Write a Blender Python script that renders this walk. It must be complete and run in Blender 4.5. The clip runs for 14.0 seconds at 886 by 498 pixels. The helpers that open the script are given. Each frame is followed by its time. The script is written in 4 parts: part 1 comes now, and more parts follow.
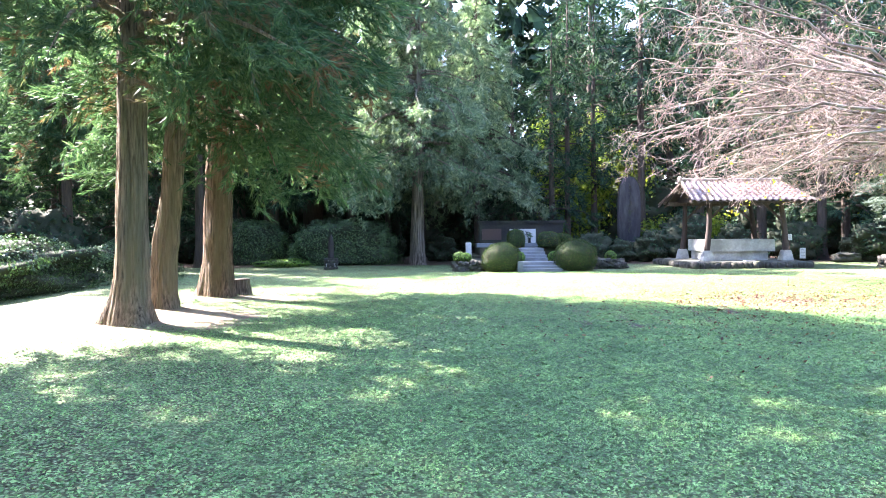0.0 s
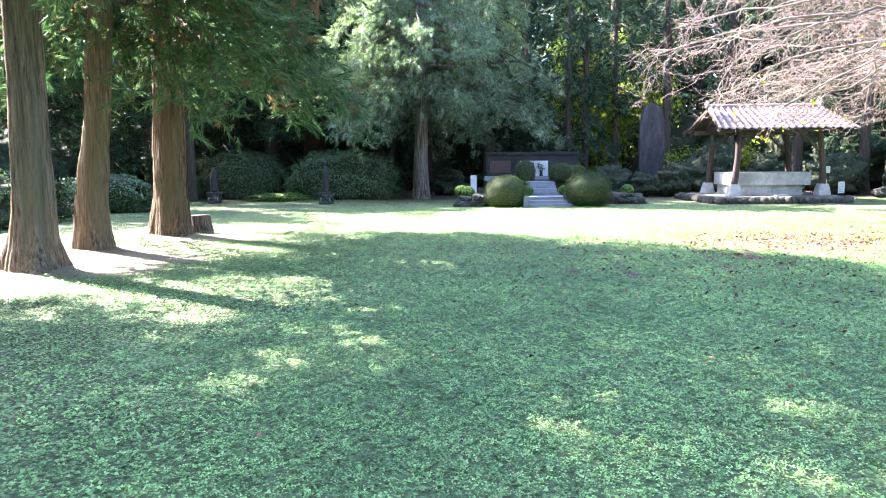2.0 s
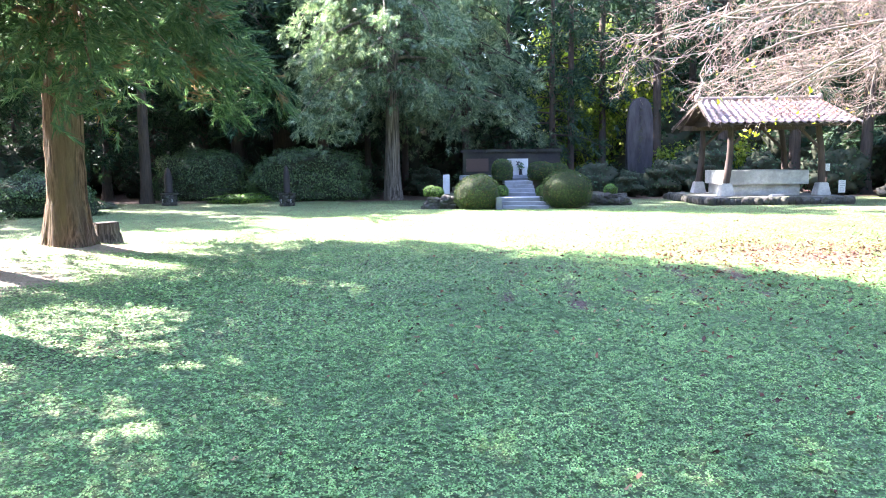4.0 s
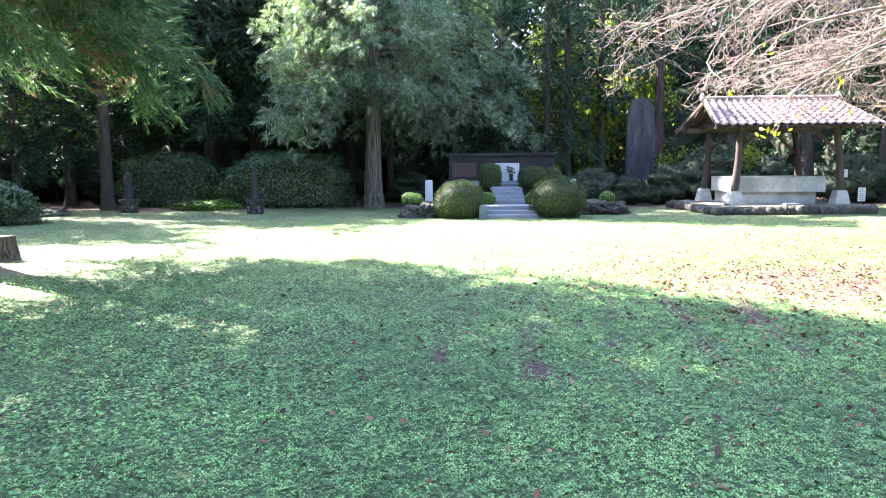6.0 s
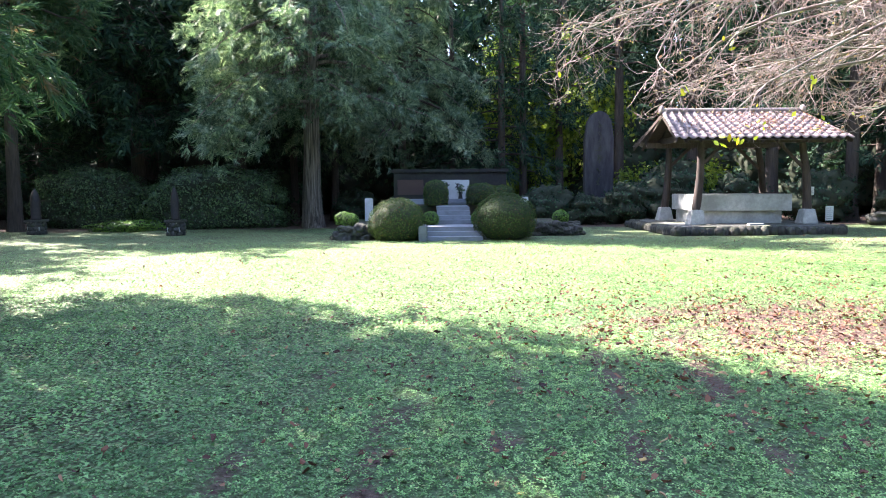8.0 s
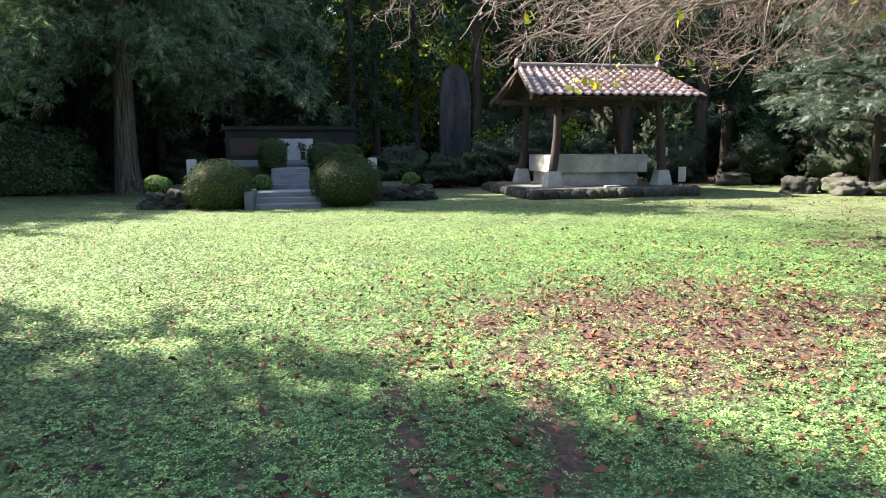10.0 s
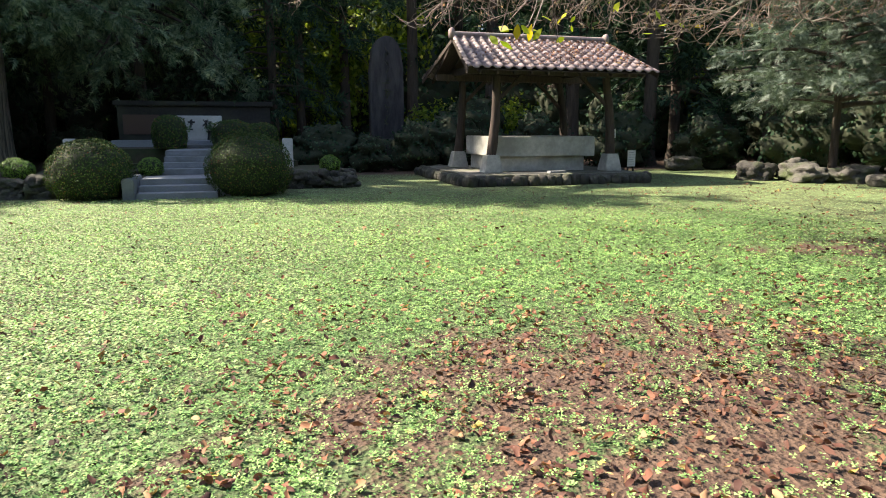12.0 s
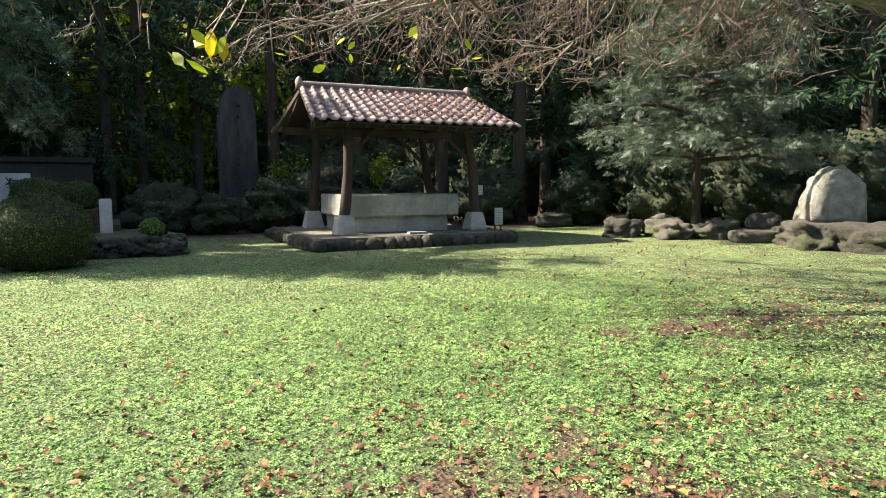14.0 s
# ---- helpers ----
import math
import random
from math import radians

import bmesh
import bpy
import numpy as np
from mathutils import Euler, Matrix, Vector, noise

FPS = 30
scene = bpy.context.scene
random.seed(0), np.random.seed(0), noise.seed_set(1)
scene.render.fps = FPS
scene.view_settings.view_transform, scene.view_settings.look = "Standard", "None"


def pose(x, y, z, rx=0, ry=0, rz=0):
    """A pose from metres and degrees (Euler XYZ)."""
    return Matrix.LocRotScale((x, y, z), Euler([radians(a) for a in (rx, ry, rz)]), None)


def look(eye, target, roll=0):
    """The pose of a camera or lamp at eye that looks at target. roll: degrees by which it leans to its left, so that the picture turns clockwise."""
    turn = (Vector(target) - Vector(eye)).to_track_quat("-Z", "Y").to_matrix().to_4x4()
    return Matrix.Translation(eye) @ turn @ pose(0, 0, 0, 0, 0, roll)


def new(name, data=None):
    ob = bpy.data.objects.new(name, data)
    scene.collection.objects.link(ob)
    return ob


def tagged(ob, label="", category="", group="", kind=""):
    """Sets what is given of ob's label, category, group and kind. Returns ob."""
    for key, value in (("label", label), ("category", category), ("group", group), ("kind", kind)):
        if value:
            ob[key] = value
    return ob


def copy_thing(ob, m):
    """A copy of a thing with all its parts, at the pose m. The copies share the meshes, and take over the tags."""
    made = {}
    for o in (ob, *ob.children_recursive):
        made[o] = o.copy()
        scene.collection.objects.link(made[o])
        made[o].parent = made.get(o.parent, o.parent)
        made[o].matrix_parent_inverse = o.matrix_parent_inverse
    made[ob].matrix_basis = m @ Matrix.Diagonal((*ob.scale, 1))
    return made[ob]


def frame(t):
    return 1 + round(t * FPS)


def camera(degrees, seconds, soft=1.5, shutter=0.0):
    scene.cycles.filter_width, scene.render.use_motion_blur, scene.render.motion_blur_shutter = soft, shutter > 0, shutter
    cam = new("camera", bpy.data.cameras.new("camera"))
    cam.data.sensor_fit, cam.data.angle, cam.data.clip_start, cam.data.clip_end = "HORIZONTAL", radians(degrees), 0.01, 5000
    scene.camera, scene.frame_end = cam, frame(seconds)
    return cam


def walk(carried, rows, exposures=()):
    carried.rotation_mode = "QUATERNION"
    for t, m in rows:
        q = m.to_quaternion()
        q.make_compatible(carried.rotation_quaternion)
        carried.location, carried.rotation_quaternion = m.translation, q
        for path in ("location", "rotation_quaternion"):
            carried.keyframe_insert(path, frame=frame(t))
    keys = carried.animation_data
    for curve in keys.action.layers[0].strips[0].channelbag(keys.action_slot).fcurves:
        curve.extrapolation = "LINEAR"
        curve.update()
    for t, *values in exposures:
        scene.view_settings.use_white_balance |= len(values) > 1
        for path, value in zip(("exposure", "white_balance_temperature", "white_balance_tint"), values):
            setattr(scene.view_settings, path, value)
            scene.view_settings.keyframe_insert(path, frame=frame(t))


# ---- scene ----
cam = camera(66.2, 14.0, soft=1.0)
PATH = [
    (0, (0.668, 1.292, 1.564), (0.715, 3.291, 1.513), -0.5),
    (0.5, (0.926, 1.761, 1.533), (0.924, 3.76, 1.458), -0.6),
    (1, (1.138, 2.238, 1.488), (1.102, 4.232, 1.343), -0.6),
    (1.5, (1.405, 2.742, 1.498), (1.365, 4.731, 1.293), -0.6),
    (2, (1.674, 3.237, 1.474), (1.641, 5.222, 1.231), -0.5),
    (2.5, (1.933, 3.755, 1.5), (1.904, 5.735, 1.215), -0.5),
    (3, (2.22, 4.221, 1.505), (2.189, 6.201, 1.226), -0.6),
    (3.5, (2.479, 4.722, 1.497), (2.447, 6.703, 1.228), -0.6),
    (3.7, (2.589, 4.911, 1.489), (2.557, 6.894, 1.23), -0.7),
    (5.8, (3.413, 7.138, 1.444), (3.371, 9.124, 1.214), -0.4),
    (6, (3.472, 7.335, 1.471), (3.428, 9.321, 1.236), -0.5),
    (6.5, (3.673, 7.824, 1.491), (3.629, 9.81, 1.257), -0.6),
    (7, (3.898, 8.33, 1.46), (3.851, 10.317, 1.237), -0.6),
    (7.5, (4.158, 8.798, 1.454), (4.118, 10.787, 1.253), -0.6),
    (8, (4.362, 9.27, 1.431), (4.404, 11.261, 1.248), -0.5),
    (8.5, (4.57, 9.733, 1.445), (4.702, 11.716, 1.213), -0.4),
    (9, (4.822, 10.199, 1.423), (5.049, 12.169, 1.163), -0.4),
    (9.2, (4.912, 10.385, 1.401), (5.176, 12.35, 1.136), -0.4),
    (11.3, (5.854, 12.558, 1.37), (6.424, 14.445, 1.032), 0.0),
    (11.5, (5.961, 12.733, 1.38), (6.534, 14.621, 1.054), 0.0),
    (12, (6.211, 13.169, 1.37), (6.775, 15.054, 1.016), 0.1),
    (12.5, (6.483, 13.57, 1.372), (7.052, 15.454, 1.016), 0.0),
    (13, (6.756, 13.911, 1.403), (7.329, 15.797, 1.061), 0.0),
    (13.5, (7.141, 14.214, 1.43), (7.774, 16.092, 1.159), -0.2),
    (14, (7.577, 14.447, 1.423), (8.444, 16.239, 1.226), -0.2),
]
walk(cam, [(r[0], look(*r[1:])) for r in PATH],
     exposures=[(0.0, 3.58, 6300.0, 22.0), (3.5, 3.7, 6300.0, 22.0), (6.0, 3.6, 6400.0, 21.0), (6.8, 3.46, 6450.0, 20.0), (7.5, 3.24, 6450.0, 18.5),
                (8.0, 2.9, 6400.0, 18.0), (9.0, 2.5, 6650.0, 15.5), (11.3, 1.68, 7400.0, 11.0), (14.0, 1.7, 7650.0, 10.5)])

# ---------------------------------------------------------------- light
SUN_DIR = Vector((-0.84, 0.54, 1.02)).normalized()      # towards the sun
SUN_ELEV = math.asin(SUN_DIR.z)
world = bpy.data.worlds.new("sky")
scene.world = world
world.use_nodes = True
wn = world.node_tree.nodes
sky = wn.new("ShaderNodeTexSky")
sky.sky_type = "NISHITA"
sky.sun_disc = False
sky.sun_elevation = SUN_ELEV
sky.sun_rotation = math.atan2(SUN_DIR.x, SUN_DIR.y)
wn["Background"].inputs["Strength"].default_value = 0.127
world.node_tree.links.new(sky.outputs[0], wn["Background"].inputs["Color"])
sun_data = bpy.data.lights.new("sun", "SUN")
sun_data.energy = 5.0
sun_data.angle = radians(0.55)
sun_data.color = (1.0, 0.94, 0.84)
sun = new("sun", sun_data)
sun.matrix_world = look(tuple(SUN_DIR * 60), (0, 0, 0))


# ---------------------------------------------------------------- materials
def nodes_of(name):
    m = bpy.data.materials.new(name)
    m.use_nodes = True
    nt = m.node_tree
    return m, nt, nt.nodes["Principled BSDF"], nt.nodes["Material Output"]


def ramp(nt, fac, stops):
    r = nt.nodes.new("ShaderNodeValToRGB")
    els = r.color_ramp.elements
    while len(els) < len(stops):
        els.new(0.5)
    for e, (p, c) in zip(els, stops):
        e.position, e.color = p, (*c, 1)
    nt.links.new(fac, r.inputs[0])
    return r.outputs[0]


def noise_tex(nt, scale, detail=6, rough=0.6, stretch=None, coord="Object"):
    tc = nt.nodes.new("ShaderNodeTexCoord")
    mp = nt.nodes.new("ShaderNodeMapping")
    nt.links.new(tc.outputs[coord], mp.inputs[0])
    if stretch:
        mp.inputs["Scale"].default_value = stretch
    n = nt.nodes.new("ShaderNodeTexNoise")
    n.inputs["Scale"].default_value = scale
    n.inputs["Detail"].default_value = detail
    n.inputs["Roughness"].default_value = rough
    nt.links.new(mp.outputs[0], n.inputs["Vector"])
    return n.outputs["Fac"]


def mix_col(nt, fac, a, b, mode="MIX"):
    m = nt.nodes.new("ShaderNodeMix")
    m.data_type, m.blend_type = "RGBA", mode
    for sock, v in ((m.inputs[0], fac), (m.inputs[6], a), (m.inputs[7], b)):
        if isinstance(v, (int, float)):
            sock.default_value = v
        elif isinstance(v, tuple):
            sock.default_value = (*v, 1)
        else:
            nt.links.new(v, sock)
    return m.outputs[2]


def bump(nt, bsdf, height, strength=0.5, dist=0.02):
    b = nt.nodes.new("ShaderNodeBump")
    b.inputs["Strength"].default_value = strength
    b.inputs["Distance"].default_value = dist
    nt.links.new(height, b.inputs["Height"])
    nt.links.new(b.outputs[0], bsdf.inputs["Normal"])


def surface(name, stops, scale=6, rough=0.85, stain=None, stain_scale=0.9, bump_scale=30, bump_str=0.5, bump_dist=0.02,
            stretch=None, per_piece=0.0):
    """Rough mineral or wooden surface: grain, blotches and relief."""
    m, nt, b, out = nodes_of(name)
    col = ramp(nt, noise_tex(nt, scale, 8, 0.65, stretch), stops)
    if stain:
        f = ramp(nt, noise_tex(nt, stain_scale, 5, 0.6, stretch), [(0.45, (0, 0, 0)), (0.66, (1, 1, 1))])
        col = mix_col(nt, f, col, stain)
    if per_piece:
        oi = nt.nodes.new("ShaderNodeObjectInfo")
        k = ramp(nt, oi.outputs["Random"], [(0, (1 - per_piece,) * 3), (1, (1 + per_piece * 0.4,) * 3)])
        col = mix_col(nt, 1.0, col, k, "MULTIPLY")
    nt.links.new(col, b.inputs["Base Color"])
    b.inputs["Roughness"].default_value = rough
    bump(nt, b, noise_tex(nt, bump_scale, 8, 0.7, stretch), bump_str, bump_dist)
    return m


def foliage(name, stops, dead=None, dead_from=0.6, through_light=0.3, rough=0.5, patch=0.35, gloss=0.35, clump=0.0):
    """Leaves: colour varies leaf by leaf and in patches; some light comes through."""
    m, nt, b, out = nodes_of(name)
    g = nt.nodes.new("ShaderNodeNewGeometry")
    col = ramp(nt, g.outputs["Random Per Island"], stops)
    f = noise_tex(nt, patch, 3, 0.5)
    col = mix_col(nt, 1.0, col, ramp(nt, f, [(0.3, (0.65, 0.7, 0.7)), (0.7, (1.25, 1.2, 1.1))]), "MULTIPLY")
    if clump:
        k = ramp(nt, noise_tex(nt, clump, 3, 0.6), [(0.33, (0.55, 0.57, 0.6)), (0.66, (1.3, 1.28, 1.2))])
        col = mix_col(nt, 1.0, col, k, "MULTIPLY")
    if dead:
        d = ramp(nt, noise_tex(nt, 0.9, 4, 0.6), [(dead_from, (0, 0, 0)), (dead_from + 0.07, (1, 1, 1))])
        col = mix_col(nt, d, col, dead)
    nt.links.new(col, b.inputs["Base Color"])
    b.inputs["Roughness"].default_value = rough
    b.inputs["Specular IOR Level"].default_value = gloss
    tr = nt.nodes.new("ShaderNodeBsdfTranslucent")
    nt.links.new(mix_col(nt, 1.0, col, (0.95, 1.1, 0.68), "MULTIPLY"), tr.inputs[0])
    mx = nt.nodes.new("ShaderNodeMixShader")
    mx.inputs[0].default_value = through_light
    nt.links.new(b.outputs[0], mx.inputs[1])
    nt.links.new(tr.outputs[0], mx.inputs[2])
    nt.links.new(mx.outputs[0], out.inputs["Surface"])
    return m


M_BARK = surface("cedar_bark", [(0.36, (0.03, 0.018, 0.012)), (0.46, (0.15, 0.093, 0.06)), (0.62, (0.38, 0.26, 0.18))], 3,
                 stain=(0.19, 0.15, 0.085), stain_scale=0.3, bump_scale=3, bump_str=1.0, bump_dist=0.2, stretch=(8, 8, 0.7))
M_BARK_TAN = surface("tan_cedar_bark", [(0.35, (0.05, 0.036, 0.025)), (0.45, (0.20, 0.155, 0.105)), (0.62, (0.45, 0.36, 0.26))], 3,
                     stain=(0.20, 0.19, 0.11), stain_scale=0.35, bump_scale=3, bump_str=1.0, bump_dist=0.2, stretch=(9, 9, 0.7))
M_BARK_GREY = surface("cypress_bark", [(0.38, (0.05, 0.04, 0.03)), (0.5, (0.17, 0.14, 0.11)), (0.66, (0.36, 0.30, 0.25))], 3,
                      bump_scale=3, bump_str=1.0, bump_dist=0.15, stretch=(7, 7, 0.3))
M_BARK_DARK = surface("forest_bark", [(0.3, (0.032, 0.024, 0.019)), (0.7, (0.095, 0.07, 0.055))], 5,
                      bump_scale=8, bump_str=0.9, bump_dist=0.05, stretch=(4, 4, 0.4))
M_BARK_CHERRY = surface("cherry_bark", [(0.3, (0.08, 0.055, 0.048)), (0.7, (0.22, 0.165, 0.15))], 9, bump_scale=20,
                        bump_str=0.6, stain=(0.24, 0.24, 0.20), stain_scale=3)
M_SUGI = foliage("cedar_needles", [(0, (0.045, 0.105, 0.062)), (0.5, (0.085, 0.16, 0.095)), (1, (0.17, 0.255, 0.15))],
                 dead=(0.22, 0.13, 0.09), dead_from=0.57, through_light=0.42, gloss=0.12)
M_HINOKI = foliage("cypress_sprays", [(0, (0.075, 0.125, 0.088)), (0.5, (0.17, 0.245, 0.172)), (1, (0.36, 0.42, 0.31))],
                   through_light=0.45, gloss=0.2)
M_FOREST = foliage("forest_needles", [(0, (0.014, 0.034, 0.025)), (0.6, (0.037, 0.075, 0.049)), (1, (0.095, 0.16, 0.095))],
                   through_light=0.22, gloss=0.08)
M_YOUNG = foliage("sun_bright_leaves", [(0, (0.10, 0.16, 0.02)), (0.6, (0.22, 0.31, 0.04)), (1, (0.38, 0.42, 0.07))],
                  through_light=0.5)
M_SHRUB = foliage("shrub_leaves", [(0, (0.03, 0.07, 0.033)), (0.6, (0.075, 0.15, 0.065)), (1, (0.18, 0.28, 0.12))],
                  through_light=0.2, rough=0.3, patch=0.8, gloss=0.6)
M_AZALEA = foliage("azalea_leaves", [(0, (0.028, 0.062, 0.02)), (0.6, (0.062, 0.112, 0.036)), (0.93, (0.15, 0.185, 0.065)), (1, (0.24, 0.09, 0.05))],
                   through_light=0.2, rough=0.6, patch=1.2, gloss=0.15)
M_BOX = foliage("light_box_leaves", [(0, (0.08, 0.17, 0.03)), (0.6, (0.14, 0.27, 0.05)), (1, (0.22, 0.36, 0.08))],
                through_light=0.3, patch=1.2)
M_FIR = foliage("fir_needles", [(0, (0.06, 0.088, 0.075)), (0.5, (0.11, 0.15, 0.125)), (1, (0.19, 0.235, 0.20))],
                through_light=0.2)
M_CLOVER = foliage("clover_leaves", [(0, (0.07, 0.16, 0.05)), (0.4, (0.19, 0.36, 0.135)), (0.94, (0.33, 0.53, 0.215)),
                                     (1, (0.40, 0.36, 0.18))], through_light=0.13, rough=0.55, patch=0.5, gloss=0.18, clump=6.5)
M_LITTER = foliage("fallen_leaves", [(0, (0.06, 0.03, 0.028)), (0.45, (0.15, 0.06, 0.045)), (0.8, (0.27, 0.115, 0.07)),
                                     (0.97, (0.44, 0.27, 0.16)), (1, (0.50, 0.36, 0.10))], through_light=0.12, rough=0.7)
M_YELLOW = foliage("yellow_leaves", [(0, (0.28, 0.36, 0.03)), (0.6, (0.42, 0.46, 0.04)), (1, (0.62, 0.36, 0.03))],
                   through_light=0.55)
M_SHRUB_CORE = surface("near_black_core", [(0.3, (0.015, 0.022, 0.01)), (0.7, (0.035, 0.045, 0.02))], 12)
M_GRANITE = surface("grey_granite", [(0.3, (0.17, 0.18, 0.205)), (0.7, (0.31, 0.325, 0.355))], 60, 0.8, stain=(0.15, 0.16, 0.16),
                    stain_scale=1.5, bump_scale=120, bump_dist=0.004)
M_WALL = surface("dark_stone", [(0.3, (0.012, 0.011, 0.012)), (0.7, (0.032, 0.03, 0.03))], 12, 0.85, stain=(0.04, 0.042, 0.03),
                 stain_scale=1.2, bump_scale=40, bump_dist=0.006)
M_RED = surface("reddish_granite", [(0.3, (0.05, 0.028, 0.027)), (0.7, (0.095, 0.05, 0.046))], 50, 0.35, bump_dist=0.002)
M_PALE = surface("pale_carved_stone", [(0.3, (0.50, 0.50, 0.50)), (0.7, (0.68, 0.68, 0.67))], 30, 0.7, stain=(0.40, 0.40, 0.38),
                 bump_dist=0.004)
M_INK = surface("black_inlay", [(0.3, (0.02, 0.02, 0.022)), (0.7, (0.05, 0.05, 0.05))], 20, 0.5, bump_dist=0.002)
M_CONCRETE = surface("weathered_concrete", [(0.3, (0.36, 0.36, 0.34)), (0.7, (0.55, 0.55, 0.52))], 9, 0.85, stain=(0.28, 0.28, 0.26),
                     stain_scale=1.4, bump_scale=60, bump_dist=0.006)
M_STONE = surface("mossy_stone", [(0.3, (0.045, 0.042, 0.039)), (0.7, (0.125, 0.117, 0.108))], 7, 0.9, stain=(0.065, 0.085, 0.035),
                  stain_scale=2.2, bump_scale=9, bump_str=0.9, bump_dist=0.07, per_piece=0.45)
M_ROCK = surface("pale_boulder", [(0.25, (0.12, 0.12, 0.105)), (0.55, (0.27, 0.27, 0.25)), (0.8, (0.42, 0.42, 0.40))], 3.5, 0.9,
                 stain=(0.13, 0.135, 0.10), stain_scale=2.6, bump_scale=9, bump_str=0.8, bump_dist=0.05)
M_STELE = surface("slate_stele", [(0.3, (0.016, 0.015, 0.019)), (0.7, (0.046, 0.042, 0.05))], 5, 0.8, stain=(0.065, 0.062, 0.064),
                  stain_scale=1.5, bump_scale=14, bump_dist=0.03, stretch=(2, 2, 0.5))
M_WOOD = surface("weathered_timber", [(0.3, (0.03, 0.021, 0.018)), (0.7, (0.09, 0.062, 0.052))], 7, 0.8, bump_scale=20,
                 stretch=(4, 4, 0.4), bump_dist=0.01, per_piece=0.25)
M_TILE = surface("clay_roof_tile", [(0.25, (0.17, 0.115, 0.115)), (0.55, (0.31, 0.235, 0.24)), (0.8, (0.46, 0.41, 0.42))], 7, 0.6,
                 stain=(0.36, 0.34, 0.27), stain_scale=1.6, bump_scale=40, bump_dist=0.006, per_piece=0.45)
M_IRON = surface("rusted_iron", [(0.3, (0.014, 0.012, 0.012)), (0.7, (0.04, 0.03, 0.028))], 14, 0.65, bump_dist=0.005)
M_WHITE = surface("white_board", [(0.3, (0.70, 0.71, 0.69)), (0.7, (0.80, 0.80, 0.78))], 6, 0.5, bump_dist=0.002)
M_TEXT = surface("faded_print", [(0.3, (0.25, 0.25, 0.27)), (0.7, (0.35, 0.35, 0.36))], 8, 0.6, bump_dist=0.001)
M_WATER = surface("trough_floor", [(0.3, (0.06, 0.065, 0.05)), (0.7, (0.12, 0.12, 0.1))], 6, 0.2, bump_dist=0.002)


# ---------------------------------------------------------------- helpers
def part(name, bm, mat, parent=None, label="", smooth=False):
    """Links a bmesh as one mesh object, under a thing or a part."""
    me = bpy.data.meshes.new(name)
    if smooth:
        for f in bm.faces:
            f.smooth = True
    bm.to_mesh(me)
    bm.free()
    me.materials.append(mat)
    ob = new(name, me)
    if parent:
        ob.parent = parent
    if label:
        tagged(ob, label)
    return ob


def shared(name, me, parent, m):
    ob = new(name, me)
    ob.parent = parent
    ob.matrix_basis = m
    return ob


def thing(name, at, label, category, group="", rz=0.0, kind=""):
    e = new(name)
    e.matrix_basis = pose(*at, 0, 0, rz)
    return tagged(e, label, category, group, kind)


def box(bm, x0, x1, y0, y1, z0, z1, bevel=0.0, m=None):
    r = bmesh.ops.create_cube(bm, size=1)
    vs = r["verts"]
    bmesh.ops.transform(bm, matrix=Matrix.Translation(((x0 + x1) / 2, (y0 + y1) / 2, (z0 + z1) / 2))
                        @ Matrix.Diagonal((x1 - x0, y1 - y0, z1 - z0, 1)), verts=vs)
    if bevel:
        es = list({e for v in vs for e in v.link_edges})
        r = bmesh.ops.bevel(bm, geom=es, offset=bevel, segments=2, affect="EDGES")
        vs = list({v for f in r["faces"] for v in f.verts} | {v for v in vs if v.is_valid})
    if m:
        bmesh.ops.transform(bm, matrix=m, verts=[v for v in vs if v.is_valid])
    return vs


def boxed(*a, **k):
    bm = bmesh.new()
    box(bm, *a, **k)
    return bm


def beam(p, q, w, h, bevel=0.01):
    """A squared timber from p to q."""
    p, q = Vector(p), Vector(q)
    d = q - p
    m = Matrix.Translation((p + q) / 2) @ d.to_track_quat("X", "Z").to_matrix().to_4x4()
    bm = bmesh.new()
    box(bm, -d.length / 2, d.length / 2, -w / 2, w / 2, -h / 2, h / 2, bevel, m)
    return bm


def mesh_from(name, verts, faces):
    """A mesh out of numpy arrays; all faces have the same number of corners."""
    me = bpy.data.meshes.new(name)
    n = faces.shape[1]
    me.vertices.add(len(verts))
    me.vertices.foreach_set("co", np.ascontiguousarray(verts, dtype=np.float32).ravel())
    me.loops.add(faces.size)
    me.loops.foreach_set("vertex_index", np.ascontiguousarray(faces, dtype=np.int32).ravel())
    me.polygons.add(len(faces))
    me.polygons.foreach_set("loop_start", np.arange(0, faces.size, n, dtype=np.int32))
    me.update(calc_edges=True)
    return me


def scatter(name, tv, tf, pos, axes, size, mat, parent=None):
    """Copies of a small template (verts tv, faces tf) at pos, turned by axes (n,3,3), sized; joined into one mesh."""
    tv = np.asarray(tv, float)
    tf = np.asarray(tf, int)
    size = np.asarray(size, float).reshape(-1, 1, 1)
    v = np.einsum("nij,kj->nki", axes, tv) * size + pos[:, None, :]
    f = tf[None] + (np.arange(len(pos)) * len(tv))[:, None, None]
    me = mesh_from(name, v.reshape(-1, 3), f.reshape(-1, tf.shape[1]))
    me.materials.append(mat)
    ob = new(name, me)
    if parent:
        ob.parent = parent
    return ob


def unit(a):
    return a / np.maximum(np.linalg.norm(a, axis=-1, keepdims=True), 1e-9)


def frames_for(z_dir, rng, x_hint=None):
    """Rotation matrices whose third axis is z_dir, with a random or hinted turn about it."""
    z = unit(z_dir)
    h = rng.normal(size=z.shape) if x_hint is None else x_hint
    x = unit(h - (h * z).sum(-1, keepdims=True) * z)
    y = np.cross(z, x)
    return np.stack([x, y, z], axis=-1)


def tube(paths, sides=8, rough=0.0, seed=0):
    """Tapered tubes along paths [(points, radii)], joined; numpy verts and quads."""
    rng = np.random.default_rng(seed)
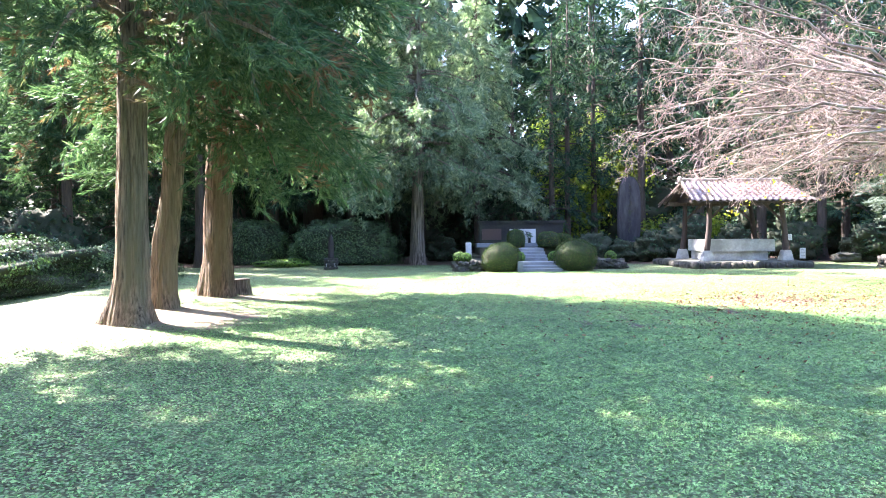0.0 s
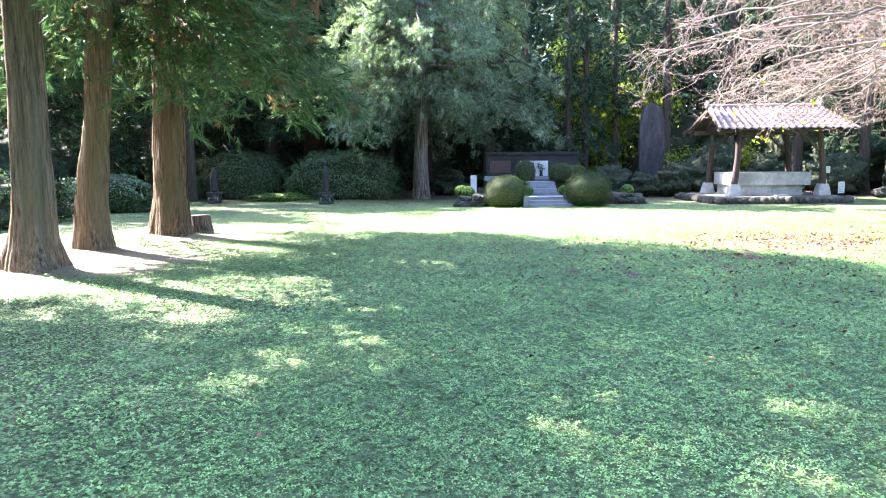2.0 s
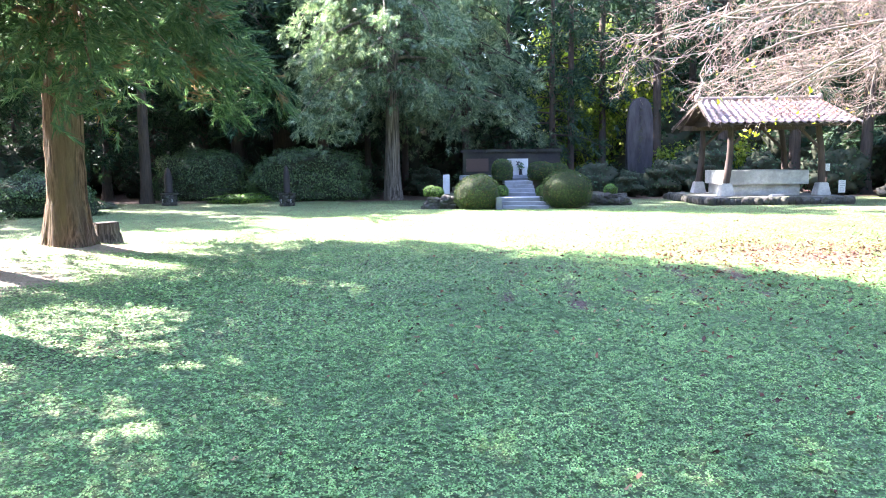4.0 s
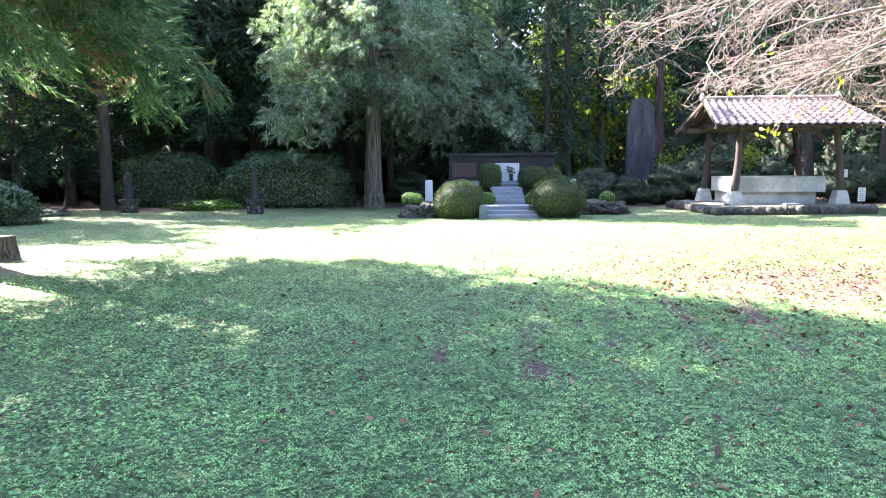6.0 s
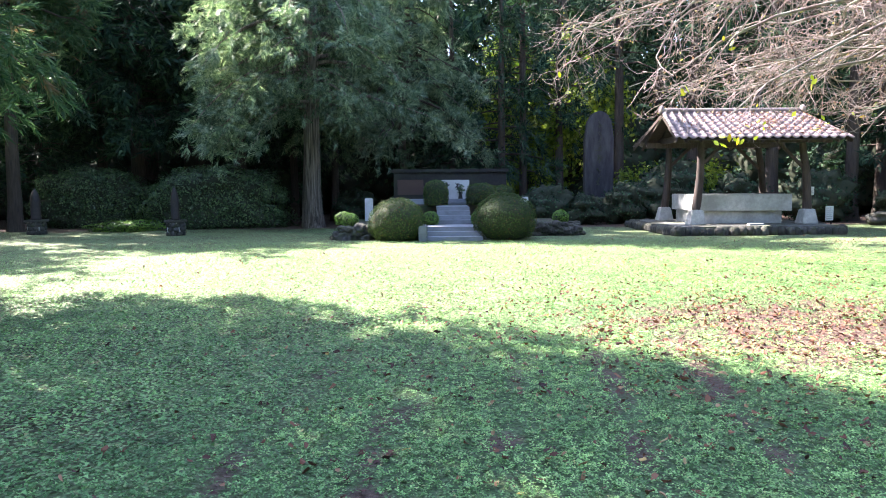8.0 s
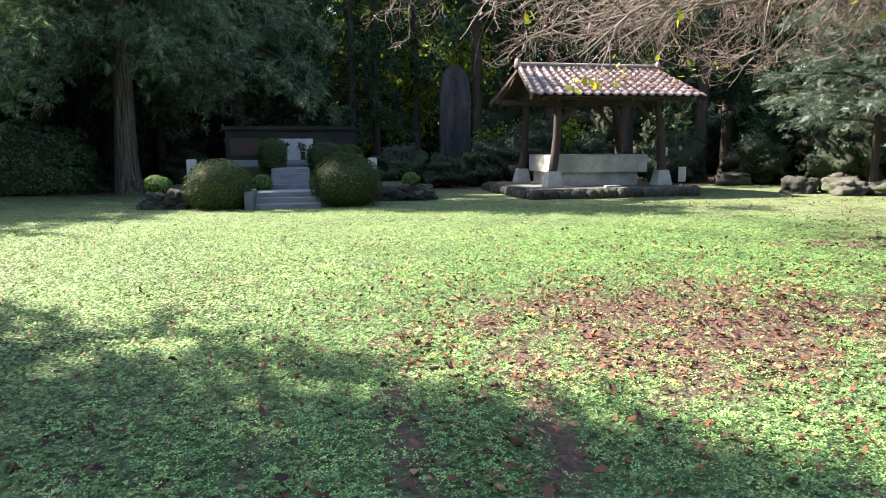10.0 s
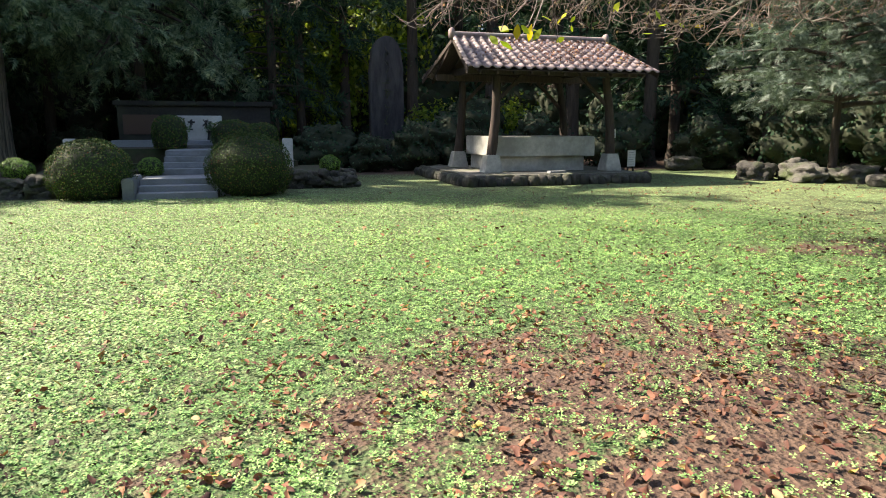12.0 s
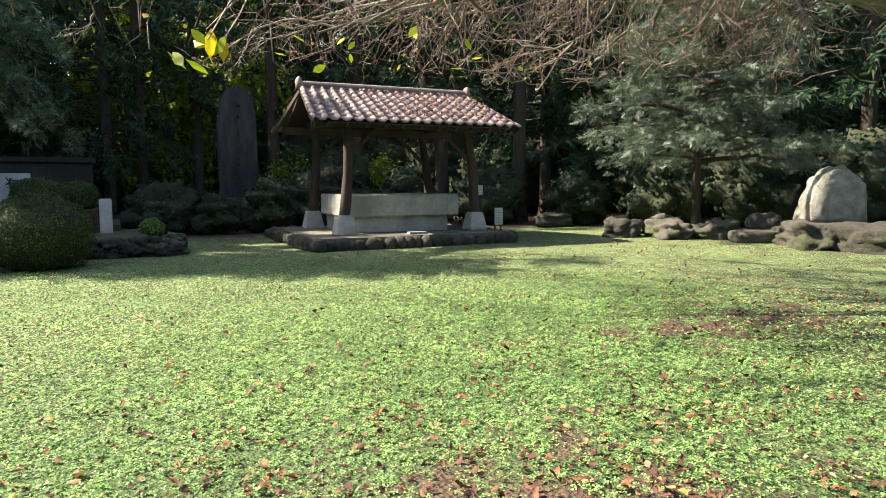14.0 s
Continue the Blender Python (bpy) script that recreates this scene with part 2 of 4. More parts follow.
    vs, fs, off = [], [], 0
    ang = np.linspace(0, 2 * np.pi, sides, endpoint=False)
    for pts, rad in paths:
        p = np.asarray(pts, float)
        r = np.asarray(rad, float)
        t = unit(np.gradient(p, axis=0))
        ref = np.where(np.abs(t[:, 2:3]) > 0.9, np.array([[1.0, 0, 0]]), np.array([[0, 0, 1.0]]))
        x = unit(np.cross(ref, t))
        y = np.cross(t, x)
        rr = r[:, None] * (1 + rough * rng.uniform(-1, 1, (len(p), sides)))
        ring = p[:, None] + rr[..., None] * (np.cos(ang)[None, :, None] * x[:, None] + np.sin(ang)[None, :, None] * y[:, None])
        vs.append(ring.reshape(-1, 3))
        i = np.arange(len(p) - 1)[:, None] * sides + np.arange(sides)[None]
        j = np.arange(len(p) - 1)[:, None] * sides + (np.arange(sides)[None] + 1) % sides
        fs.append((np.stack([i, j, j + sides, i + sides], -1)).reshape(-1, 4) + off)
        off += len(p) * sides
    return np.concatenate(vs), np.concatenate(fs)


def tube_part(name, paths, mat, parent=None, sides=8, rough=0.0, seed=0, smooth=True, label=""):
    v, f = tube(paths, sides, rough, seed)
    me = mesh_from(name, v, f)
    me.materials.append(mat)
    if smooth:
        me.polygons.foreach_set("use_smooth", [True] * len(me.polygons))
    ob = new(name, me)
    if parent:
        ob.parent = parent
    if label:
        tagged(ob, label)
    return ob


def rock_bm(sx, sy, sz, seed, rough=0.22, sub=3, flat=0.0, square=0.0):
    """An uneven stone standing on z = 0."""
    bm = bmesh.new()
    bmesh.ops.create_icosphere(bm, subdivisions=sub, radius=1)
    o = Vector((seed * 7.31, seed * 3.17, seed * 1.9))
    for v in bm.verts:
        d = v.co.normalized()
        k = 1 + rough * (noise.noise(d * 1.3 + o) + 0.5 * noise.noise(d * 3.1 + o) + 0.22 * noise.noise(d * 7 + o))
        if square:
            mx = max(abs(d.x), abs(d.y), abs(d.z))
            k *= (1 - square) + square / mx
        c = d * k
        if flat and c.z > 1 - flat:
            c.z = 1 - flat + (c.z - 1 + flat) * 0.25
        v.co = Vector((c.x * sx, c.y * sy, (max(c.z, -0.75) + 0.75) / 1.75 * sz))
    return bm


# leaf templates: z is the outward axis
LEAF = ([(-0.35, 0, 0), (0, -0.5, 0.08), (0.35, 0, 0), (0, 0.5, 0.08)], [(0, 1, 2, 3)])


def needle_spray(n, length, width, spread, seed, droop=0.25):
    """A feathery shoot along +z: narrow triangles around a stem."""
    rng = np.random.default_rng(seed)
    v, f = [], []
    for i in range(n):
        s = (i + 0.3) / n
        a = i * 2.4 + rng.uniform(-0.4, 0.4)
        base = np.array([0, 0, s * length * 0.75])
        out = np.array([math.cos(a), math.sin(a), 0])
        tip = base + out * spread * (1.05 - 0.6 * s) + np.array([0, 0, length * 0.33])
        side = np.cross(out, [0, 0, 1.0]) * width
        k = len(v)
        v += [base - side, base + side, tip]
        f.append((k, k + 1, k + 2))
    return v, f


def flat_spray(n, length, width, seed):
    """A flat fan of scale leaves along +z, spread in x."""
    rng = np.random.default_rng(seed)
    v, f = [], []
    for i in range(n):
        s = (i + 0.5) / n
        sd = 1 if i % 2 else -1
        base = np.array([0, 0, s * length * 0.7])
        tip = base + np.array([sd * length * 0.42 * (1.1 - s), rng.uniform(-0.05, 0.05) * length, length * 0.3])
        n1 = np.array([width * 0.6, 0, -width])
        k = len(v)
        v += [base - n1, base + n1, tip]
        f.append((k, k + 1, k + 2))
    return v, f


SUGI_T = needle_spray(17, 0.34, 0.010, 0.07, 3)
HINOKI_T = flat_spray(9, 0.36, 0.020, 5)
FOREST_T = flat_spray(6, 0.9, 0.062, 6)
FAR_T = flat_spray(6, 1.1, 0.36, 6)
FIR_T = flat_spray(10, 0.4, 0.016, 8)


# ---------------------------------------------------------------- ground
def bare(x, y):
    """How bare the lawn is at a place, 0 to 1: under the cherry, round the cedars, along old wheel tracks."""
    p = Vector((x, y, 0))
    n = 0.5 + 0.5 * noise.fractal(p * 0.9, 0.8, 2.0, 5)
    n2 = 0.5 + 0.5 * noise.fractal(p * 3.1 + Vector((9, 4, 2)), 0.8, 2.0, 4)
    cherry = 1.0 * math.exp(-(((x - 8.3) / 2.4) ** 2 + ((y - 15.9) / 2.0) ** 2))
    cherry2 = 0.6 * math.exp(-(((x - 13.3) / 2.2) ** 2 + ((y - 19.3) / 0.8) ** 2))
    sand = math.exp(-(((x + 7.2) / 3.3) ** 2 + ((y - 12.6) / 3.2) ** 2)) + 0.75 * math.exp(-(((x + 3.2) / 1.6) ** 2 + ((y - 17.2) / 0.9) ** 2))
    sand += 0.8 * math.exp(-(((x + 4.2) / 1.5) ** 2 + ((y - 13.6) / 1.5) ** 2))
    strip = 0.0
    for k in range(5):
        u = x - (3.22 + 0.72 * k) - 0.13 * (y - 12)
        strip = max(strip, 0.62 * math.exp(-(u / 0.15) ** 2) * math.exp(-((y - 13.2) / 2.4) ** 2))
    edge = math.exp(-(((x - 20) / 4.5) ** 2 + ((y - 25.6) / 1.3) ** 2)) * 0.35 + 0.9 / (1 + math.exp(-(y - 32.6) * 1.6)) * (1 if x > 8 else 0.6)
    dry = 0.28 * math.exp(-(((x - 13.2) / 4.6) ** 2 + ((y - 18.6) / 3.0) ** 2))
    woods = 1 / (1 + math.exp(-(y - 35) * 0.9)) + 1 / (1 + math.exp((x + 14) * 0.9)) + 1 / (1 + math.exp(-(x - 27) * 0.9))
    f = max(cherry, cherry2) * (0.08 + 1.3 * n2) + sand * (0.75 + 0.5 * n) + strip * 1.6 * n2 + edge * (0.4 + n) + dry * 2.1 * n2 * n2 + woods + 0.30 * max(0, n - 0.62) * 4 * n2
    return min(1.0, max(0.0, f * 1.15 - 0.12))


def rise(x, y):
    """The low swell round the cedars' roots."""
    return 0.12 * np.exp(-((x + 5.2) / 2.3) ** 2 - ((y - 15.3) / 5.0) ** 2)


def axis_steps(a, b, step, far):
    near = np.arange(a, b + 1e-6, step)
    grow = step * np.cumsum(1.28 ** np.arange(1, 34))
    grow = grow[grow < far]
    return np.concatenate([(a - grow)[::-1], near, b + grow])


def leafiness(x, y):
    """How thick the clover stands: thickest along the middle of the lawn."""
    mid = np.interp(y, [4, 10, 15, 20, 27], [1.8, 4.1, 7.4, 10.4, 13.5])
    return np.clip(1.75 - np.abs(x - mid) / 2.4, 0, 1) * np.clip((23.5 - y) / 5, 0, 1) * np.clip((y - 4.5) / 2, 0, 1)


def build_ground():
    xs, ys = axis_steps(-13, 25, 0.24, 3500), axis_steps(0, 36, 0.24, 3500)
    X, Y = np.meshgrid(xs, ys)
    Z = np.zeros_like(X)
    B = np.ones_like(X)
    for j, y in enumerate(ys):
        for i, x in enumerate(xs):
            if -30 < x < 45 and -25 < y < 60:
                Z[j, i] = 0.018 * noise.noise(Vector((x * 0.7, y * 0.7, 3))) + rise(x, y)
                B[j, i] = bare(x, y)
    n = len(xs)
    i = (np.arange(len(ys) - 1)[:, None] * n + np.arange(n - 1)[None]).ravel()
    me = mesh_from("ground", np.stack([X.ravel(), Y.ravel(), Z.ravel()], -1), np.stack([i, i + 1, i + n + 1, i + n], -1))
    at = me.attributes.new("bare", "FLOAT", "POINT")
    at.data.foreach_set("value", B.ravel().astype(np.float32))
    at = me.attributes.new("sand", "FLOAT", "POINT")
    at.data.foreach_set("value", (np.clip((1.5 - X.ravel()) / 3, 0, 1) * np.clip((23 - Y.ravel()) / 3, 0, 1)).astype(np.float32))
    at = me.attributes.new("clover_shade", "FLOAT", "POINT")
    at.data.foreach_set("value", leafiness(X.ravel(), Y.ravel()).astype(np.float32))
    me.polygons.foreach_set("use_smooth", [True] * len(me.polygons))
    m, nt, b, out = nodes_of("clover_lawn")
    a = nt.nodes.new("ShaderNodeAttribute")
    a.attribute_name = "bare"
    tc = nt.nodes.new("ShaderNodeTexCoord")
    vo = nt.nodes.new("ShaderNodeTexVoronoi")
    vo.inputs["Scale"].default_value = 34
    nt.links.new(tc.outputs["Object"], vo.inputs["Vector"])
    leaf = ramp(nt, vo.outputs["Color"], [(0.1, (0.10, 0.17, 0.06)), (0.5, (0.255, 0.385, 0.165)), (0.9, (0.43, 0.58, 0.28))])
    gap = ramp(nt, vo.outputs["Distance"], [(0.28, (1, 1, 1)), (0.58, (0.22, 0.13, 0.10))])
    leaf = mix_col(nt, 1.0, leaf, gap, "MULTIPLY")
    leaf = mix_col(nt, ramp(nt, noise_tex(nt, 0.8, 5, 0.6), [(0.4, (0, 0, 0)), (0.7, (0.5, 0.5, 0.5))]), leaf, (0.22, 0.335, 0.135))
    leaf = mix_col(nt, 1.0, leaf, ramp(nt, noise_tex(nt, 6.5, 3, 0.6), [(0.33, (0.55, 0.57, 0.6)), (0.66, (1.3, 1.28, 1.2))]), "MULTIPLY")
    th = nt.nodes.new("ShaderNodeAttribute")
    th.attribute_name = "clover_shade"
    shaded_stems = ramp(nt, noise_tex(nt, 40, 6, 0.7), [(0.35, (0.032, 0.052, 0.019)), (0.65, (0.115, 0.19, 0.066))])
    leaf = mix_col(nt, th.outputs["Fac"], leaf, shaded_stems)
    soil = ramp(nt, noise_tex(nt, 14, 9, 0.7), [(0.3, (0.045, 0.026, 0.018)), (0.55, (0.11, 0.064, 0.045)), (0.8, (0.19, 0.12, 0.085))])
    sandy = ramp(nt, noise_tex(nt, 18, 9, 0.7), [(0.3, (0.17, 0.125, 0.08)), (0.55, (0.30, 0.23, 0.155)), (0.8, (0.42, 0.34, 0.25))])
    sa = nt.nodes.new("ShaderNodeAttribute")
    sa.attribute_name = "sand"
    soil = mix_col(nt, sa.outputs["Fac"], soil, sandy)
    fine = noise_tex(nt, 22, 6, 0.7)
    ad = nt.nodes.new("ShaderNodeMath")
    ad.operation = "MULTIPLY_ADD"
    nt.links.new(fine, ad.inputs[0])
    ad.inputs[1].default_value = 0.9
    nt.links.new(a.outputs["Fac"], ad.inputs[2])
    f = ramp(nt, ad.outputs[0], [(0.74, (0, 0, 0)), (0.98, (1, 1, 1))])
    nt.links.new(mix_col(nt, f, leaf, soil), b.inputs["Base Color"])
    b.inputs["Roughness"].default_value = 0.75
    bump(nt, b, mix_col(nt, 0.5, vo.outputs["Distance"], fine), 1.0, 0.05)
    me.materials.append(m)
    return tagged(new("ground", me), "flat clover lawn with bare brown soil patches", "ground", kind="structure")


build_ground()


def build_clover():
    rng = np.random.default_rng(11)
    gx, gy = np.arange(-9.5, 15.6, 0.1), np.arange(3, 27.3, 0.1)
    grid = np.array([[bare(a, b) for a in gx] for b in gy])
    lobe = [(0.03, 0, -0.04), (0.62, -0.33, 0.05), (0.66, 0.30, 0.08)]
    vs, fs, off = [], [], 0
    # three-lobed leaves beside the line walked, single larger blades farther off
    for lobes, n, lo, hi in ((3, 1250000, 0.017, 0.027), (1, 750000, 0.032, 0.046)):
        x, y = rng.uniform(-8, 15, n), rng.uniform(3.2, 27, n)
        near = leafiness(x, y)
        w = near if lobes == 3 else (1 - near) * np.clip(1.05 - np.maximum(0, np.hypot(x - 5, (y - 12) * 0.8) - 5) / 9, 0.1, 1)
        keep = rng.uniform(size=n) < w
        x, y = x[keep], y[keep]
        bv = grid[((y - 3) / 0.1).astype(int), ((x + 9.5) / 0.1).astype(int)]
        keep = rng.uniform(size=len(x)) > np.clip(bv * 1.45 - 0.12, 0, 0.96)
        x, y = x[keep], y[keep]
        k = len(x)
        high = 0.036 + 0.014 * np.sin(x * 5.1 + 2 * np.sin(y * 1.7)) * np.sin(y * 4.3)
        pos = np.stack([x, y, rise(x, y) + rng.uniform(0.008, 1, k) ** 0.7 * high], -1)
        up = np.stack([rng.normal(0, 0.32, k), rng.normal(0, 0.32, k), np.ones(k)], -1)
        ax, sz = frames_for(up, rng), rng.uniform(lo, hi, k)
        for q in range(lobes):
            c, sn = math.cos(q * 2.1), math.sin(q * 2.1)
            tv = np.array([(c * a - sn * b, sn * a + c * b, h) for a, b, h in lobe])
            vs.append((np.einsum("nij,kj->nki", ax, tv) * sz[:, None, None] + pos[:, None]).reshape(-1, 3))
            fs.append(np.arange(k * 3).reshape(-1, 3) + off)
            off += 3 * k
    me = mesh_from("clover", np.concatenate(vs), np.concatenate(fs))
    me.materials.append(M_CLOVER)
    tagged(new("clover", me), "low carpet of small green clover leaves", "clover", kind="stuff")


def build_litter():
    """Dry leaves, most of them crumpled: a folded blade with a curled tip and rim."""
    rng = np.random.default_rng(5)
    n = 130000
    x, y = rng.uniform(-4, 20, n), rng.uniform(6, 28, n)
    g = 2.2 * np.exp(-(((x - 8.4) / 2.6) ** 2 + ((y - 15.8) / 2.1) ** 2)) + 0.10 * np.exp(-(((x - 8) / 6) ** 2 + ((y - 16) / 7) ** 2)) \
        + 0.24 * np.exp(-(((x - 5.4) / 2.0) ** 2 + ((y - 12.6) / 2.4) ** 2)) + 0.30 * np.exp(-(((x - 13.0) / 4.5) ** 2 + ((y - 18.5) / 3.2) ** 2)) + 0.14 * np.exp(-(((x - 18) / 5) ** 2 + ((y - 25) / 2) ** 2)) + 0.003
    clump = np.array([0.5 + 0.9 * noise.noise(Vector((a * 1.7, b * 1.7, 8))) for a, b in zip(x, y)])
    keep = rng.uniform(size=n) < g * np.clip(clump, 0.15, 1.2)
    x, y = x[keep], y[keep]
    obs = []
    for t in range(7):
        sel = np.arange(len(x)) % 7 == t
        k = int(sel.sum())
        r = np.random.default_rng(60 + t)
        outline = [(-0.55, 0), (-0.25, -0.26), (0.08, -0.33), (0.38, -0.2), (0.62, 0), (0.36, 0.22), (0.05, 0.31), (-0.28, 0.24)]
        v = [(a * r.uniform(0.75, 1.15), b * r.uniform(0.6, 1.2), abs(b) * 0.35 + r.uniform(-0.12, 0.2)) for a, b in outline] + [(-0.15, 0.03, r.uniform(-0.05, 0.1)), (0.25, -0.03, r.uniform(-0.1, 0.1))]
        f = [(8, 0, 1), (8, 1, 2), (8, 2, 9), (9, 2, 3), (9, 3, 4), (9, 4, 5), (9, 5, 6), (8, 9, 6), (8, 6, 7), (8, 7, 0)]
        pos = np.stack([x[sel], y[sel], rng.uniform(0.012, 0.04, k)], -1)
        up = np.stack([rng.normal(0, 0.5, k), rng.normal(0, 0.5, k), np.where(rng.uniform(size=k) < 0.55, 1.0, -1.0)], -1)
        obs.append((v, f, pos, frames_for(up, rng), rng.uniform(0.026, 0.064, k)))
    vs, fs, off = [], [], 0
    for v, f, pos, ax, sz in obs:
        w = np.einsum("nij,kj->nki", ax, np.array(v)) * sz[:, None, None] + pos[:, None]
        vs.append(w.reshape(-1, 3))
        fs.append((np.array(f)[None] + (np.arange(len(pos)) * len(v))[:, None, None]).reshape(-1, 3) + off)
        off += len(pos) * len(v)
    me = mesh_from("fallen_leaves", np.concatenate(vs), np.concatenate(fs))
    me.materials.append(M_LITTER)
    tagged(new("fallen_leaves", me), "dry red-brown fallen leaves strewn on the lawn", "fallen leaves", kind="stuff")


build_clover()
build_litter()


# ---------------------------------------------------------------- trees
def trunk_mesh(name, pts, rad, mat, parent, sides=18, rough=0.06, seed=0, flare=0.0):
    """A trunk along pts with fluted bark and a spreading foot."""
    p = np.asarray(pts, float)
    zk = min(1.2, 0.6 * (p[-1, 2] - p[0, 2]))
    zs = np.concatenate([np.linspace(p[0, 2], p[0, 2] + zk, 9)[:-1], np.linspace(p[0, 2] + zk, p[-1, 2], 90 if sides > 50 else 26)])
    c = np.stack([np.interp(zs, p[:, 2], p[:, 0]), np.interp(zs, p[:, 2], p[:, 1]), zs], -1)
    r = np.interp(zs, p[:, 2], np.asarray(rad, float))
    ang = np.linspace(0, 2 * np.pi, sides, endpoint=False)
    rng = np.random.default_rng(seed)
    flute = 1 + rough * np.sin(ang * 5 + rng.uniform(0, 6)) + rough * 0.6 * np.sin(ang * 9 + rng.uniform(0, 6)) + 0.35 * rough * rng.normal(size=sides)
    toes = np.maximum(0, np.sin(ang * 3 + rng.uniform(0, 6))) + 0.5
    low = np.exp(-(zs - zs[0]) / 0.38)
    knob = np.array([[noise.noise(Vector((math.cos(q) * 1.6 + seed, math.sin(q) * 1.6, h * 0.9))) for q in ang] for h in zs])
    if sides > 50:
        knob = knob + 0.55 * np.array([[0.5 - abs(noise.noise(Vector((math.cos(q) * 7 + seed, math.sin(q) * 7, h * 0.55)))) * 2
                                        + 0.5 * noise.noise(Vector((math.cos(q) * 15, math.sin(q) * 15 + seed, h * 1.1))) for q in ang] for h in zs])
    rr = (1 + 0.15 * knob) * r[:, None] * flute[None] * (1 + 0.02 * rng.normal(size=(len(zs), 1))) + flare * low[:, None] * toes[None]
    v = np.stack([c[:, 0:1] + rr * np.cos(ang), c[:, 1:2] + rr * np.sin(ang), np.repeat(zs[:, None], sides, 1)], -1).reshape(-1, 3)
    i = np.arange(len(zs) - 1)[:, None] * sides + np.arange(sides)[None]
    j = np.arange(len(zs) - 1)[:, None] * sides + (np.arange(sides)[None] + 1) % sides
    me = mesh_from(name, v, np.stack([i, j, j + sides, i + sides], -1).reshape(-1, 4))
    me.materials.append(mat)
    me.polygons.foreach_set("use_smooth", [True] * len(me.polygons))
    ob = new(name, me)
    ob.parent = parent
    return ob


def conifer(name, at, pts, rad, height, z_low, reach, n_br, n_sp, template, sp_size, leaf_mat, bark_mat, label, category, seed,
            flare=0.15, droop=0.5, group="", sides=18, top_reach=0.6, hang=0.8, bias=None, lift=0.15, jit=1.0):
    """A conifer: tapered trunk, drooping limbs and a crown of many needle sprays."""
    rng = np.random.default_rng(seed)
    root = thing(name, at, label, category, group)
    trunk_mesh("trunk", pts, rad, bark_mat, root, sides=sides, seed=seed, flare=flare)
    p = np.asarray(pts, float)
    limbs, sp, sd, ss = [], [], [], []
    for k in range(n_br):
        s = (k / n_br) ** 1.08
        z0 = z_low + (height - z_low) * s
        a = k * 2.4 + rng.uniform(-0.5, 0.5)
        if bias is not None and rng.uniform() < bias[1]:
            a = bias[0] + rng.normal(0, 0.75)
        ln = (reach * (1 - s) + top_reach * s) * rng.uniform(0.65, 1.15)
        c = np.array([np.interp(z0, p[:, 2], p[:, 0]), np.interp(z0, p[:, 2], p[:, 1]), z0])
        t = np.linspace(0, 1, 7 if sides > 9 else 4)
        dr = droop * rng.uniform(0.6, 1.4)
        path = np.stack([c[0] + np.cos(a) * ln * t, c[1] + np.sin(a) * ln * t, c[2] + ln * (lift * t - dr * t ** 2)], -1)
        path[1:] += rng.normal(0, 0.04 * ln / 3, (len(t) - 1, 3))
        limbs.append((path, np.interp(t, [0, 1], [max(0.02, 0.022 * ln), 0.006])))
        m = max(1, int(n_sp * ln / reach / 6 * (1.7 - 1.1 * s)))
        u = rng.uniform(0.18, 1.02, m) ** 0.8
        q = np.stack([np.interp(u, t, path[:, i]) for i in range(3)], -1)
        side = np.array([-np.sin(a), np.cos(a), 0])
        fan = rng.normal(0, 1, (m, 1)) * (0.28 * ln) * (1.15 - u[:, None])
        q = q + side * fan + rng.normal(0, 0.12, (m, 3)) * [1, 1, jit] - np.abs(rng.normal(0, 0.22, (m, 1))) * np.array([0, 0, hang])
        o = np.array([np.cos(a), np.sin(a), 0]) * rng.uniform(0.2, 1, (m, 1)) + side * np.sign(fan) * rng.uniform(0, 0.7, (m, 1)) \
            + np.array([0, 0, -1.0]) * rng.uniform(0.1, 1.0, (m, 1)) * hang
        # each tuft: six shoots that spread from one place
        q = np.repeat(q, 6, 0)
        o = np.repeat(o, 6, 0) + rng.normal(0, 0.55, (6 * m, 3)) * [1, 1, jit]
        sp.append(q + rng.normal(0, 0.09, q.shape) * sp_size * [1, 1, jit])
        sd.append(o)
        ss.append(np.full(len(q), 1 + 0.7 * s))
    tagged(tube_part("branchwork", limbs, bark_mat, root, 5 if sides > 9 else 3), kind="stuff")
    sp, sd = np.concatenate(sp), np.concatenate(sd)
    scatter("crown", template[0], template[1], sp, frames_for(sd, rng), rng.uniform(0.6, 1.35, len(sp)) * sp_size * np.concatenate(ss), leaf_mat, root)
    return root


TALL = 21.0
conifer("cedar_tree", (-4.25, 12.7, 0.08), [(-0.05, 0, -0.1), (0.0, 0, 1), (0.02, 0, 2), (0.06, 0, 4), (0.2, 0, TALL)],
        [0.27, 0.235, 0.225, 0.21, 0.04], TALL, 4.7, 4.0, 88, 100, SUGI_T, 1.3, M_SUGI, M_BARK_TAN,
        "tall Japanese cedar with tan fissured trunk and feathery drooping needles", "cedar tree", 21, flare=0.26, top_reach=1.6, group="lawn cedars",
        bias=(-0.3, 0.35), sides=72)
conifer("cedar_tree", (-4.56, 14.85, 0.10), [(0.0, 0, -0.1), (0.02, 0, 0.8), (0.2, 0, 2.2), (0.42, 0, 4.4), (1.1, 0, TALL)],
        [0.27, 0.22, 0.19, 0.17, 0.04], TALL, 5.0, 3.8, 70, 85, SUGI_T, 1.35, M_SUGI, M_BARK_TAN,
        "leaning Japanese cedar with a grooved greyish trunk, mossy at its foot", "cedar tree", 22, flare=0.09, top_reach=1.8, group="lawn cedars",
        bias=(-0.3, 0.3), sides=72)
